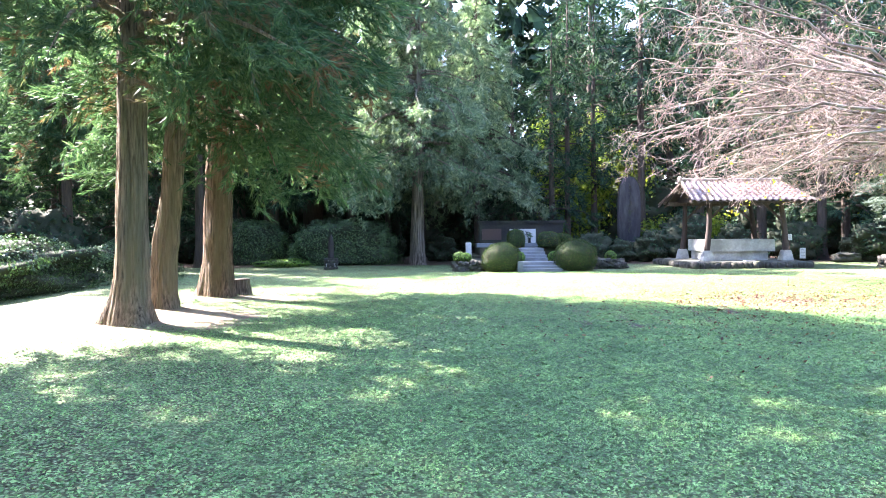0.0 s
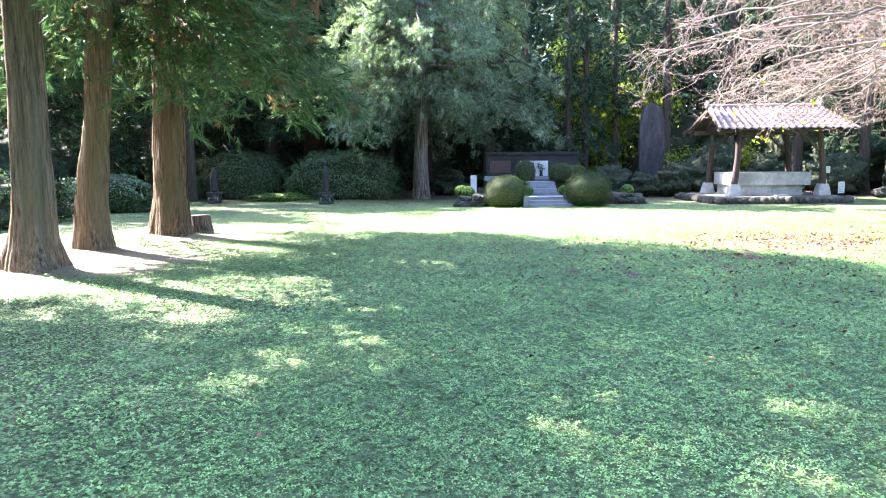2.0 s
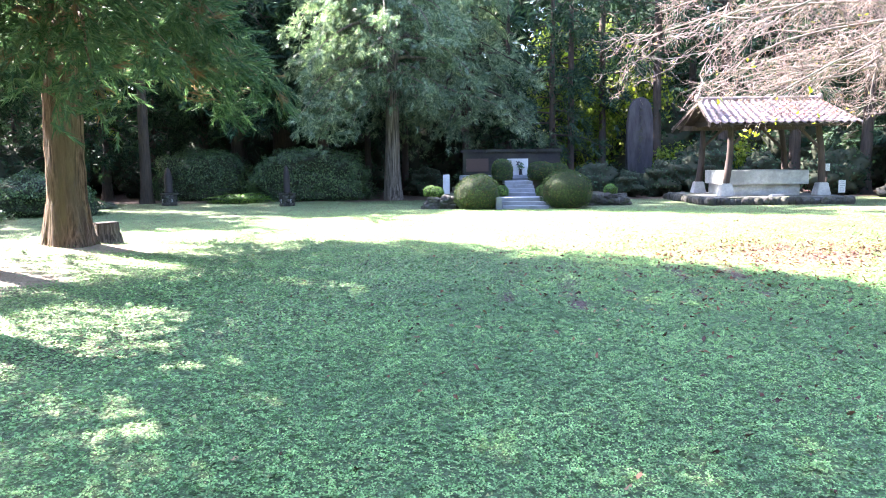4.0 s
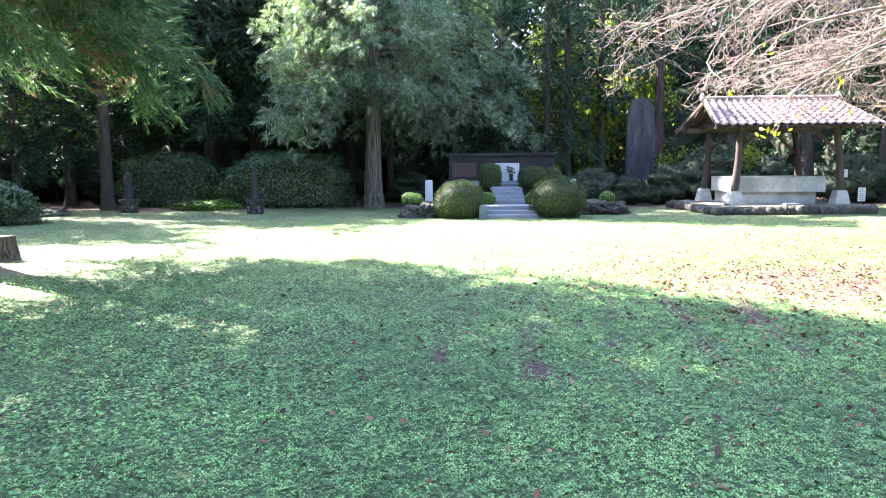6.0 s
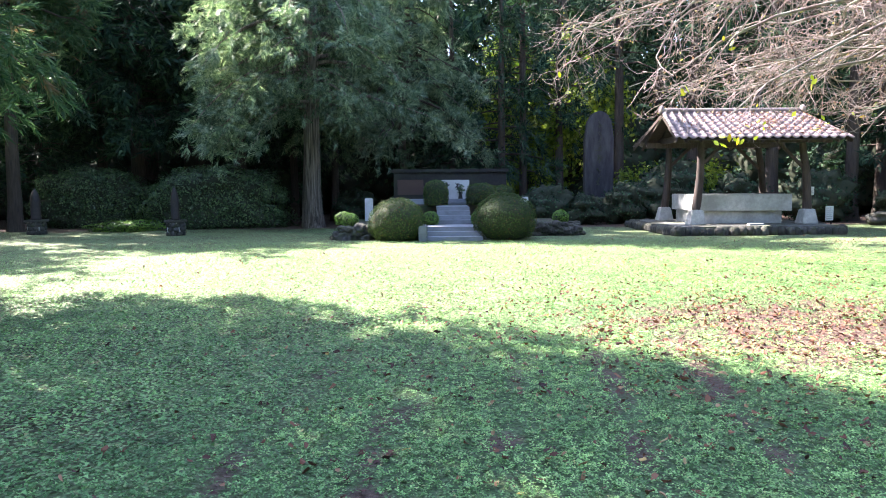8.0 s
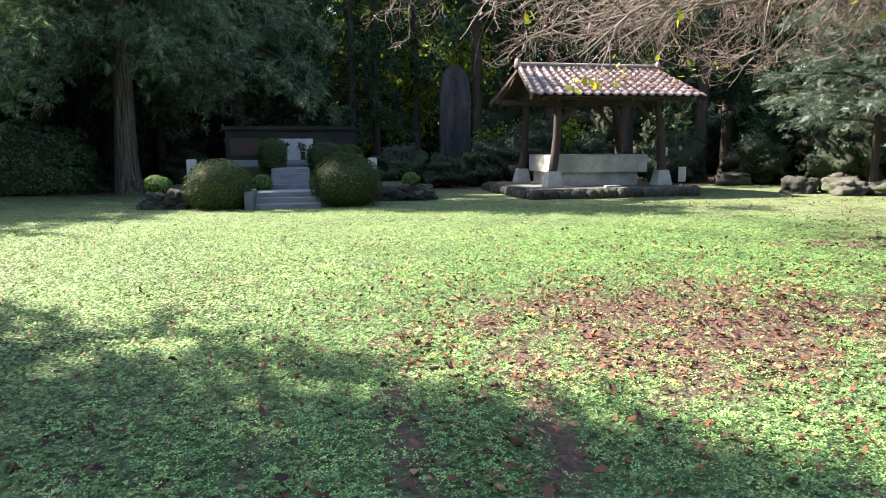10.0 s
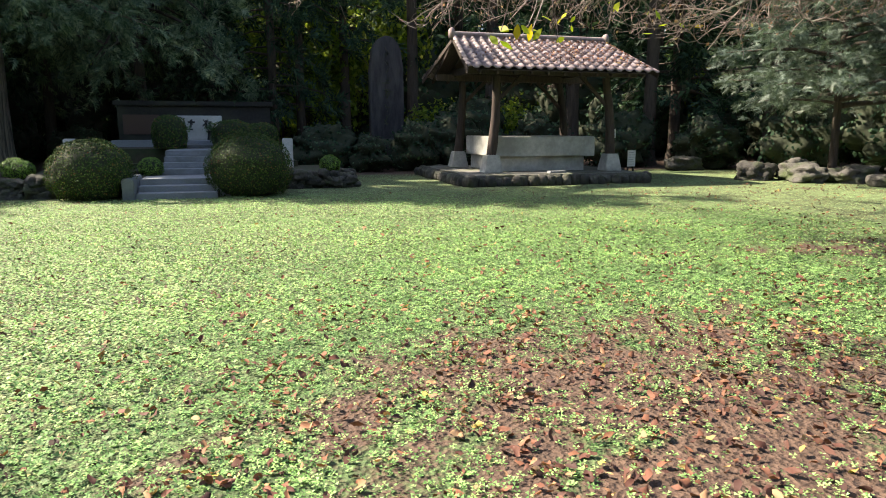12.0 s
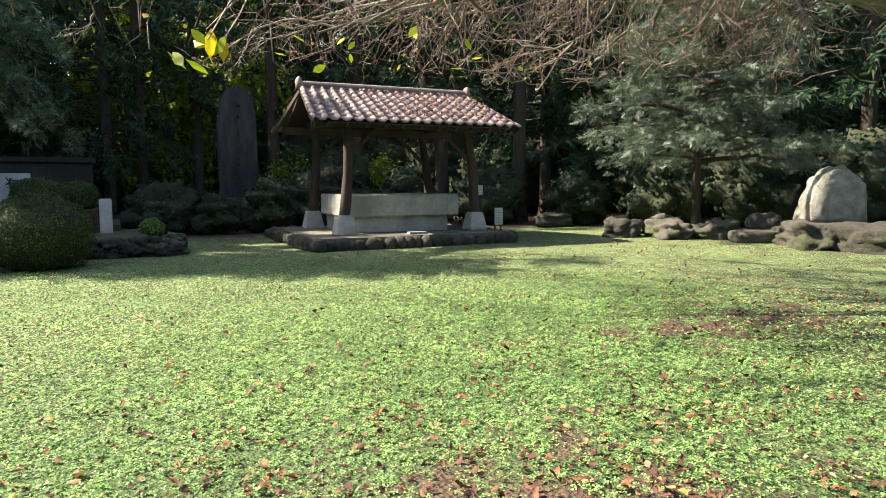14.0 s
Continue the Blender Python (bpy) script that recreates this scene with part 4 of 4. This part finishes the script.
    trunk_mesh("stump_wood", [(0, 0, -0.05), (0, 0, 0.2), (0, 0, 0.36)], [0.22, 0.19, 0.185], M_BARK_GREY, root, 16, 0.06, 5, 0.08)
    tube_part("sawn_top", [(np.array([[0, 0, 0.34], [0, 0, 0.365], [0, 0, 0.37]]), np.array([0.185, 0.18, 0.005]))], M_WOOD, root, 16)


stump((-3.92, 18.1, 0.08))


# ---------------------------------------------------------------- pavilion
PX, PY = 13.85, 30.3


def pavilion():
    root = thing("pavilion", (PX, PY, 0), "open timber pavilion with a reddish tiled gable roof", "pavilion")
    ztop = 0.27
    EZ, RZ = 2.71, 3.63
    for sx in (-1.65, 1.65):
        for sy in (-1.25, 1.4):
            bm = bmesh.new()
            vs = box(bm, -0.24, 0.24, -0.24, 0.24, ztop - 0.02, ztop + 0.42, 0.0)
            for v in bm.verts:
                if v.co.z > ztop + 0.2:
                    v.co.x *= 0.66
                    v.co.y *= 0.66
            bmesh.ops.bevel(bm, geom=list(bm.edges), offset=0.02, segments=2, affect="EDGES")
            part("post_base", bm, M_CONCRETE, root, "tapered concrete footing").location = (sx, sy, 0)
            lean = 0.10 if sx < 0 else -0.22
            z = np.linspace(ztop + 0.40, EZ - 0.10, 7)
            bow = np.sin(np.linspace(0, 3.1, 7)) * 0.05
            pts = np.stack([sx + lean * np.linspace(0, 1, 7) + bow, np.full(7, sy), z], -1)
            tube_part("post", [(pts, np.linspace(0.125, 0.095, 7))], M_WOOD, root, 10, 0.05, int(sx * 10 + sy * 3) + 50)
            tx = sx + lean
            sgn = 1 if sx < 0 else -1
            part("brace", beam((tx - 0.03 * sgn, sy, EZ - 0.78), (tx + 0.72 * sgn, sy, EZ - 0.06), 0.085, 0.085), M_WOOD, root)
    for sy in (-1.25, 1.4):
        part("wall_plate", beam((-2.3, sy, EZ - 0.0), (2.3, sy, EZ - 0.0), 0.14, 0.17), M_WOOD, root)
    for sx in (-1.75, -0.1, 1.55):
        part("tie_beam", beam((sx, -1.55, EZ + 0.12), (sx, 1.75, EZ + 0.12), 0.15, 0.18), M_WOOD, root)
        part("king_post", beam((sx, 0.07, EZ + 0.15), (sx, 0.07, RZ - 0.12), 0.11, 0.11), M_WOOD, root)
    part("ridge_beam", beam((-2.2, 0.07, RZ - 0.16), (2.05, 0.07, RZ - 0.16), 0.13, 0.15), M_WOOD, root)
    E0, E1 = -1.95, 2.10          # front and back eave
    for k in range(11):
        x = -2.2 + k * 0.43
        for ye in (E0, E1):
            part("rafter", beam((x, ye, EZ - 0.10), (x, 0.07, RZ - 0.10), 0.06, 0.08, 0.005), M_WOOD, root)
    for ye in (E0, E1):
        part("roof_deck", beam((0, ye - (0.02 if ye < 0 else -0.02), EZ - 0.045), (0, 0.07, RZ - 0.045), 4.4, 0.02, 0.0), M_WOOD, root)
        for sx in (-2.5, 2.5):
            part("bargeboard", beam((sx, ye, EZ - 0.09), (-2.24 if sx < 0 else 2.1, 0.07, RZ - 0.06), 0.035, 0.10, 0.004), M_WOOD, root)
    # tiles: wavy pantiles in overlapping courses
    nx, nc = 19, 9
    tw = 5.06 / nx
    slope = math.hypot(0.07 - E0, RZ - EZ)
    tl = slope / nc
    bm = bmesh.new()
    us = [0.0, 0.12, 0.25, 0.38, 0.52, 0.7, 0.88, 1.0]
    zs = [0.0, 0.033, 0.046, 0.033, 0.0, -0.01, -0.01, 0.0]
    top = [[bm.verts.new((u * tw * 1.03, v * tl * 1.18, z + 0.012)) for u, z in zip(us, zs)] for v in (0, 1)]
    bot = [bm.verts.new((u * tw * 1.03, 0, z - 0.012)) for u, z in zip(us, zs)]
    for i in range(len(us) - 1):
        bm.faces.new((top[0][i], top[0][i + 1], top[1][i + 1], top[1][i]))
        bm.faces.new((bot[i], bot[i + 1], top[0][i + 1], top[0][i]))
    for f in bm.faces:
        f.smooth = True
    tile = bpy.data.meshes.new("roof_tile")
    bm.to_mesh(tile)
    bm.free()
    tile.materials.append(M_TILE)
    pitch = math.degrees(math.atan2(RZ - EZ, 0.07 - E0))
    rng = random.Random(8)
    for side in (0, 1):
        for c in range(nc):
            for i in range(nx):
                s = c * tl
                k = (c + 0.4) / nc
                fx = 1 - 0.135 * k
                x = (-2.53 + i * tw) * fx - 0.07 * k
                tilt = pitch - 2.6 + rng.uniform(-0.7, 0.7)
                if side == 0:
                    m = pose(x, E0 + s * math.cos(radians(pitch)) - 0.03, EZ + s * math.sin(radians(pitch)) + 0.012, tilt, rng.uniform(-.6, .6), rng.uniform(-.8, .8)) @ Matrix.Diagonal((fx, 1, 1, 1))
                else:
                    m = pose(-x, E1 - s * math.cos(radians(pitch)) + 0.03, EZ + s * math.sin(radians(pitch)) + 0.012, 0, 0, 180) @ pose(0, 0, 0, tilt) @ Matrix.Diagonal((fx, 1, 1, 1))
                shared("roof_tile", tile, root, m)
    for k in range(2):
        part("ridge_course", boxed(-2.2, 2.04, 0.07 - 0.13 + 0.02 * k, 0.07 + 0.13 - 0.02 * k, RZ - 0.02 + 0.045 * k, RZ + 0.02 + 0.045 * k, bevel=0.01), M_TILE, root)
    tube_part("ridge_cap", [(np.array([[-2.26, .07, RZ + .085], [2.1, .07, RZ + .085]]), np.array([.055, .055]))], M_TILE, root, 10)
    for sx in (-2.28, 2.12):
        part("ridge_end", rock_bm(0.07, 0.14, 0.28, 5, 0.1, 2, 0, 0.3), M_TILE, root, smooth=True).location = (sx, 0.07, RZ - 0.04)
    return root


pavilion()


def roof_leaves():
    """Dead leaves caught between the tiles, most of them towards the cherry."""
    rng = np.random.default_rng(15)
    n = 1000
    k = rng.uniform(0.06, 0.97, n)
    u = np.clip(rng.normal(0.62, 0.27, n), 0.04, 0.97)
    x = PX + (-2.45 + 4.9 * u) * (1 - 0.135 * k)
    pos = np.stack([x, PY - 1.95 + 2.02 * k, 2.71 + 0.92 * k + rng.uniform(0.065, 0.10, n)], -1)
    up = rng.normal(0, 0.4, (n, 3)) + np.array([0, -0.42, 0.9])
    ob = scatter("roof_leaves", [(-.5, 0, .1), (-.1, -.32, 0), (.4, -.15, .12), (.55, .05, 0), (.05, .33, .06)], [(0, 1, 2, 3, 4)], pos, frames_for(up, rng), rng.uniform(.04, .085, n), M_LITTER)
    tagged(ob, "dead red-brown leaves lying on the pavilion's roof tiles", "fallen leaves", kind="stuff")


roof_leaves()


M_PAVE = surface("damp_paving", [(0.3, (0.10, 0.095, 0.085)), (0.7, (0.23, 0.22, 0.20))], 8, 0.85, stain=(0.09, 0.10, 0.06), stain_scale=1.5, bump_scale=40, bump_dist=0.01)


def platform():
    root = thing("pavilion_platform", (PX, PY, 0), "low concrete platform edged with rounded mossy stones", "platform")
    x0, x1, y0, y1 = -2.62, 2.2, -2.3, 2.2
    part("paving", boxed(x0 + .1, x1 - .1, y0 + .1, y1 - .1, -0.02, 0.25, bevel=0.015), M_PAVE, root)
    ms = []
    for k in range(6):
        me = bpy.data.meshes.new("edge_stone")
        bm = rock_bm(0.13, 0.12, 0.28, 90 + k, 0.22, 2, 0.05, 0.4)
        for f in bm.faces:
            f.smooth = True
        bm.to_mesh(me)
        bm.free()
        me.materials.append(M_STONE)
        ms.append(me)
    rng = random.Random(2)
    per = [(x0, y0, x1, y0, 22), (x0, y0, x0, y1, 18), (x1, y0, x1, y1, 18), (x0, y1, x1, y1, 20)]
    for a, b, c, d, n in per:
        for k in range(n):
            t = (k + .5) / n
            s = rng.uniform(.85, 1.15)
            shared("edge_stone", ms[rng.randrange(6)], root, pose(a + (c - a) * t + rng.uniform(-.03, .03), b + (d - b) * t + rng.uniform(-.05, .05), -0.03, rng.uniform(-8, 8),
                   rng.uniform(-8, 8), rng.uniform(0, 360)) @ Matrix.Diagonal((s, s, s, 1)))
    return root


platform()


def trough():
    root = thing("water_trough", (13.65, 30.35, 0.25), "long weathered concrete water trough on a narrower base", "trough")
    bm = bmesh.new()
    x0, x1, y0, y1, z0, z1, w = -1.3, 1.5, -1.1, 1.1, 0.38, 0.88, 0.16
    box(bm, x0, x1, y0, y0 + w, z0, z1, 0.015)
    box(bm, x0, x1, y1 - w, y1, z0, z1, 0.015)
    box(bm, x0, x0 + w, y0 + w, y1 - w, z0, z1, 0.015)
    box(bm, x1 - w, x1, y0 + w, y1 - w, z0, z1, 0.015)
    part("basin", bm, M_CONCRETE, root)
    part("basin_floor", boxed(x0 + w, x1 - w, y0 + w, y1 - w, z0, z0 + 0.1), M_WATER, root)
    part("base", boxed(x0 + 0.1, x1 - 0.22, y0 + 0.12, y1 - 0.12, -0.01, z0, bevel=0.02), M_CONCRETE, root)
    part("rim_block", boxed(x1 - 0.3, x1 + 0.003, y0 - 0.012, y0, z0, z1 - 0.02, bevel=0.004), M_CONCRETE, root)
    return root


trough()
d = thing("drain_cover", (13.75, 28.55, 0.25), "small pale stone slab before the trough", "slab")
part("slab", boxed(-0.22, 0.22, -0.1, 0.1, -0.01, 0.05, bevel=0.01), M_GRANITE, d)


def signboard(at, w, z0, z1, rz, post, label):
    root = thing("signboard", at, label, "sign", "pavilion signs", rz)
    b = part("board", boxed(-w / 2, w / 2, -0.012, 0.012, z0, z1, bevel=0.004), M_WHITE, root)
    bm = bmesh.new()
    n = 6
    for k in range(n):
        z = z1 - (z1 - z0) * (k + 1) / (n + 1)
        box(bm, -w * 0.38, w * (0.38 if k % 3 else 0.2), -0.0155, -0.0125, z - 0.006, z + 0.006)
    part("writing", bm, M_TEXT, b)
    for x in post:
        part("leg", boxed(x - 0.02, x + 0.02, 0.012, 0.05, -0.02, z1 - 0.03, bevel=0.004), M_WOOD, root)


signboard((16.8, 30.1, 0), 0.26, 0.28, 0.73, 5, (-0.09, 0.09), "small white notice board with faded print on wooden legs")
signboard((16.95, 31.4, 0), 0.17, 1.05, 1.32, 0, (0.0,), "small white sign on a dark post")


# ---------------------------------------------------------------- slate stele
def stele():
    root = thing("stone_stele", (11.05, 36.0, 0), "tall dark slate stele with carved characters among shrubs", "stele")
    part("plinth", rock_bm(1.2, 0.7, 1.1, 33, 0.18, 3, 0.25, 0.45), M_STONE, root, smooth=True)
    bm = bmesh.new()
    prof = [(-.55, 0.9), (-.58, 2.0), (-.57, 3.2), (-.47, 3.9), (-.28, 4.2), (0, 4.32), (.24, 4.24), (.46, 3.95), (.56, 3.3), (.58, 2.0), (.55, 0.9)]
    fr = [bm.verts.new((x, -0.16 + 0.02 * math.sin(z * 3), z)) for x, z in prof]
    bk = [bm.verts.new((x, 0.16, z)) for x, z in prof]
    bm.faces.new(fr)
    bm.faces.new(bk[::-1])
    for i in range(len(prof)):
        j = (i + 1) % len(prof)
        bm.faces.new((fr[j], fr[i], bk[i], bk[j]))
    bmesh.ops.recalc_face_normals(bm, faces=bm.faces[:])
    bmesh.ops.bevel(bm, geom=list(bm.edges), offset=0.035, segments=2, affect="EDGES")
    s = part("slab", bm, M_STELE, root)
    bm = bmesh.new()
    rng = random.Random(3)
    for k in range(6):
        for q in range(4):
            ln = rng.uniform(.12, .28)
            box(bm, -ln / 2, ln / 2, -0.188, -0.176, -0.016, 0.016, 0.0, Matrix.Translation((rng.uniform(-.06, .06), 0, 3.75 - k * 0.43 + rng.uniform(-.14, .14)))
                @ Matrix.Rotation(radians(rng.choice([0, 0, 90, 60, -60])), 4, "Y"))
    tagged(part("carving", bm, M_STONE, s, "weathered carved marks"), kind="stuff")


stele()


# ---------------------------------------------------------------- rocks and the small fir
def boulder(at, size, seed, mat, label, group, rz=0, sq=0.3, rough=0.25, flat=0.0):
    o = part("boulder", rock_bm(*size, seed, rough + 0.18, 4, flat, sq), mat, smooth=True)
    o.matrix_basis = pose(*at, 0, 0, rz)
    return tagged(o, label, "boulder", group)


def standing_rock():
    bm = bmesh.new()
    prof = [(-.76, 0), (-.74, .5), (-.64, .92), (-.42, 1.2), (-.06, 1.33), (.28, 1.29), (.47, 1.1), (.66, 1.0), (.74, .6), (.76, 0)]
    fr = [bm.verts.new((x * 0.93, -0.36 + 0.12 * z, z)) for x, z in prof]
    bk = [bm.verts.new((x * 0.9, 0.38 - 0.1 * z, z * 0.96)) for x, z in prof]
    bm.faces.new(fr)
    bm.faces.new(bk[::-1])
    for i in range(len(prof)):
        j = (i + 1) % len(prof)
        bm.faces.new((fr[j], fr[i], bk[i], bk[j]))
    bmesh.ops.recalc_face_normals(bm, faces=bm.faces[:])
    bmesh.ops.bevel(bm, geom=list(bm.edges), offset=0.10, segments=2, affect="EDGES")
    bmesh.ops.triangulate(bm, faces=bm.faces[:])
    bmesh.ops.subdivide_edges(bm, edges=bm.edges[:], cuts=3, use_grid_fill=True)
    for v in bm.verts:
        p = v.co.copy()
        n = noise.noise(p * 1.6) * 0.07 + noise.noise(p * 4.2) * 0.03 + noise.noise(p * 11) * 0.018
        v.co += Vector((p.x, p.y * 1.5, 0.3 * p.z)).normalized() * n
    o = part("boulder", bm, M_ROCK, smooth=True)
    o.matrix_basis = pose(21.87, 24.25, 0.42, 0, 0, -25)
    tagged(o, "large pale lichen-covered boulder standing on low rocks", "boulder", "rock group")


standing_rock()
for x, y, sx, sy, h, s in [(19.45, 28.25, .48, .4, .48, 1), (20.1, 27.35, .66, .42, .46, 2), (20.45, 27.9, .36, .3, .56, 3), (21.0, 26.75, .62, .45, .44, 5), (20.95, 24.05, .74, .46, .56, 6),
                           (21.1, 22.85, .72, .5, .58, 7), (22.5, 23.2, .6, .45, .5, 8), (22.5, 24.6, .7, .6, .5, 10), (21.6, 24.75, .7, .55, .5, 11), (22.2, 26.2, .4, .35, .6, 12)]:
    boulder((x, y, -0.04), (sx, sy, h), 150 + s, M_STONE, "low rough garden rock edging the woods", "edging rocks", s * 40, 0.62, 0.3)
for x, y, w in [(21.0, 25.5, .55), (21.7, 25.2, .5)]:
    sl = part("stone_slab", rock_bm(w, 0.42, 0.34, int(w * 100), 0.1, 3, 0.35, 0.6), M_STONE, smooth=True)
    sl.matrix_basis = pose(x, y, -0.02, 0, 0, -25)
    tagged(sl, "flat grey stone slab laid between rocks", "stone slab", "flat slabs")
boulder((20.0, 32.2, 0), (.6, .4, .45), 171, M_STONE, "dark low rock in the shade of the woods", "edging rocks", 0, 0.3)
boulder((-10.3, 29.8, -0.05), (.6, .45, .28), 172, M_STONE, "flat pale rock at the lawn's edge", "edging rocks", 20, 0.3)
conifer("fir_tree", (21.23, 27.54, 0), [(0, 0, -0.1), (0.02, 0, 1), (-0.02, 0, 2.2), (0, 0, 8.0)], [0.105, 0.09, 0.085, 0.02], 7.9, 1.9, 3.3, 58, 235, FIR_T, 0.62,
        M_FIR, M_BARK_DARK, "small fir with flat grey-green layered branches", "fir tree", 91, flare=0.05, droop=0.18, hang=0.35, top_reach=1.5, sides=12, lift=0.2, jit=0.7)


# ---------------------------------------------------------------- cherry tree
def cherry():
    rng = np.random.default_rng(404)
    root = thing("cherry_tree", (17.2, 17.4, 0), "half-bare cherry tree with pale tangled twigs and few yellow leaves", "cherry tree")
    O = np.array([17.2, 17.4, 0])
    limbs, twigs, tips, dry = [], [], [], []

    def curve(p, d, ln, n, sag, wob, clear=0.0):
        pts = [np.array(p, float)]
        d = np.array(d, float)
        for i in range(n):
            d = unit(d + rng.normal(0, wob, 3) + np.array([0, 0, -sag]))
            nxt = pts[-1] + d * ln / n
            low = 1.5 + clear + 0.15 * math.hypot(nxt[0] + O[0] - 7.6, nxt[1] + O[1] - 14.4)
            if nxt[2] < low + 0.5 * noise.noise(Vector(nxt) * 0.8):
                d = unit(d + np.array([0, 0, 0.55]))
                nxt = pts[-1] + d * ln / n * 0.6
            pts.append(nxt)
        return np.array(pts), d

    trunk = np.array([[0, 0, -0.1], [-.1, .05, .8], [-.3, .1, 1.7], [-.6, .2, 2.5]])
    tube_part("trunk", [(trunk, np.array([.42, .33, .3, .26]))], M_BARK_CHERRY, root, 12, 0.06, 2)
    ends = [(a, r, z) for a, r, z in zip(
        (172, 160, 150, 140, 166, 154, 176, 170, 165, 160, 156, 151, 147, 143, 138, 134, 130, 125, 120, 114, 108, 168, 158, 149, 141, 133, 126, 117, 215, 60, 0, 300),
        (7.6, 8.2, 8.8, 9.4, 6.2, 7.0, 9.0, 8.4, 9.4, 8.0, 10.4, 9.2, 11.6, 10.0, 11.6, 9.4, 11.6, 10.0, 10.8, 9.4, 9.0, 7.4, 9.6, 11.0, 11.4, 11.0, 8.6, 10.2, 6, 6, 6, 6),
        (3.0, 2.9, 3.1, 3.4, 3.1, 3.6, 4.0, 5.6, 3.2, 7.0, 4.4, 6.0, 4.6, 7.6, 5.6, 4.0, 7.0, 5.0, 6.4, 4.4, 6.0, 7.6, 8.6, 6.8, 9.2, 8.8, 7.8, 8.6, 6, 6, 6, 6))]
    for a, ln, ze in ends:
        p0 = trunk[-1] - [0, 0, rng.uniform(0, .5)]
        p2 = np.array([ln * math.cos(radians(a)), ln * math.sin(radians(a)), ze])
        p1 = (p0 + p2) / 2 + [0, 0, (0.9 if ze > 3.7 else 1.3) + 0.1 * ln + rng.uniform(-.3, .5)] + rng.normal(0, .4, 3)
        tt = np.linspace(0, 1, 13)[:, None]
        main = p0 * (1 - tt) ** 2 + p1 * 2 * tt * (1 - tt) + p2 * tt ** 2
        main[1:] += rng.normal(0, .07, (12, 3))
        limbs.append((main, np.linspace(.085, .013, 13)))
        seen_side = 90 < a < 200
        for k in range(int(ln * 1.35) if seen_side else 6):
            t = rng.uniform(.25, .995) * 12
            i = int(t)
            p = main[i] + (main[i + 1] - main[i]) * (t - i)
            dd = unit(main[i + 1] - main[i]) + rng.normal(0, .6, 3)
            sub, _ = curve(p, unit(dd), rng.uniform(1.1, 2.6), 8, 0.07, 0.28, 0.2)
            limbs.append((sub, np.linspace(.015, .005, 9)))
            for q in range(8 if seen_side else 4):
                j = int(rng.integers(1, 8))
                d3 = unit(sub[min(8, j + 1)] - sub[j - 1]) + rng.normal(0, .7, 3)
                tw, _ = curve(sub[j], unit(d3), rng.uniform(.4, 1.1), 5, 0.09, 0.33)
                twigs.append((tw, np.linspace(.0056, .003, 6)))
                for r in range(3):
                    i2 = int(rng.integers(1, 5))
                    d4 = unit(tw[i2 + 1] - tw[i2]) + rng.normal(0, .7, 3)
                    t2, _ = curve(tw[i2], unit(d4), rng.uniform(.15, .5), 3, 0.10, 0.4)
                    twigs.append((t2, np.linspace(.0042, .0024, 4)))
                    if rng.uniform() < .012:
                        tips.append(t2[-1])
                    if rng.uniform() < .8:
                        dry.append(t2[int(rng.integers(1, 4))])
    # one long low bough that hangs over the lawn with the last leaves
    B = [np.array(q) - O for q in ((16.4, 17.6, 2.6), (13.6, 17.8, 4.1), (11.2, 18.0, 3.9), (9.6, 17.9, 3.2), (8.5, 17.6, 2.65), (7.9, 17.4, 2.2))]
    limbs.append((np.array(B), np.array([.07, .045, .028, .018, .011, .005])))
    for s, e in ((4, (7.88, 17.45, 1.98)), (4, (7.96, 17.5, 2.06)), (4, (7.9, 17.0, 1.92)), (3, (9.36, 18.6, 2.42)), (3, (9.7, 18.5, 2.25)), (4, (8.52, 18.06, 2.12)), (3, (8.9, 18.5, 2.26)),
                 (4, (7.3, 17.1, 2.5)), (3, (8.4, 18.4, 3.3)), (2, (9.3, 18.0, 2.72))):
        e = np.array(e) - O
        mid = (B[s] + e) / 2 + rng.normal(0, .08, 3) + [0, 0, .12]
        twigs.append((np.array([B[s], mid, e]), np.array([.008, .006, .003])))
        for _ in range(3):
            tips.append(e + rng.normal(0, .05, 3))
            t3, _d = curve(mid, unit(e - mid + rng.normal(0, .3, 3)), rng.uniform(.3, .7), 5, .05, .3)
            twigs.append((t3, np.linspace(.005, .0026, 6)))
    tagged(tube_part("branchwork", limbs, M_BARK_CHERRY, root, 6, 0.08, 3), kind="stuff")
    tagged(tube_part("twigwork", twigs, M_TWIG, root, 3, 0, 4), kind="stuff")
    dry = np.array(dry)
    scatter("withered_leaves", LEAF[0], LEAF[1], dry, frames_for(rng.normal(size=(len(dry), 3)), rng), rng.uniform(.025, .055, len(dry)), M_WITHERED, root)
    tips = np.array(tips)
    dirs = rng.normal(0, .5, (len(tips), 3)) + np.array([-.3, -.6, .4])
    v = [(-.25, -.1, 0), (0, -.5, .05), (.25, -.1, 0), (.2, .25, 0), (0, .55, -.06), (-.2, .25, 0)]
    scatter("leaves", v, [(0, 1, 2, 3, 4, 5)], tips - [0, 0, .03], frames_for(dirs, rng), rng.uniform(.06, .115, len(tips)), M_YELLOW, root)


M_WITHERED = foliage("withered_leaves", [(0, (0.16, 0.08, 0.06)), (0.6, (0.36, 0.21, 0.17)), (0.82, (0.46, 0.33, 0.25)), (1, (0.36, 0.36, 0.07))], through_light=0.4)
M_TWIG = surface("pale_twigs", [(0.3, (0.12, 0.085, 0.08)), (0.7, (0.32, 0.245, 0.235))], 12, 0.7)
cherry()
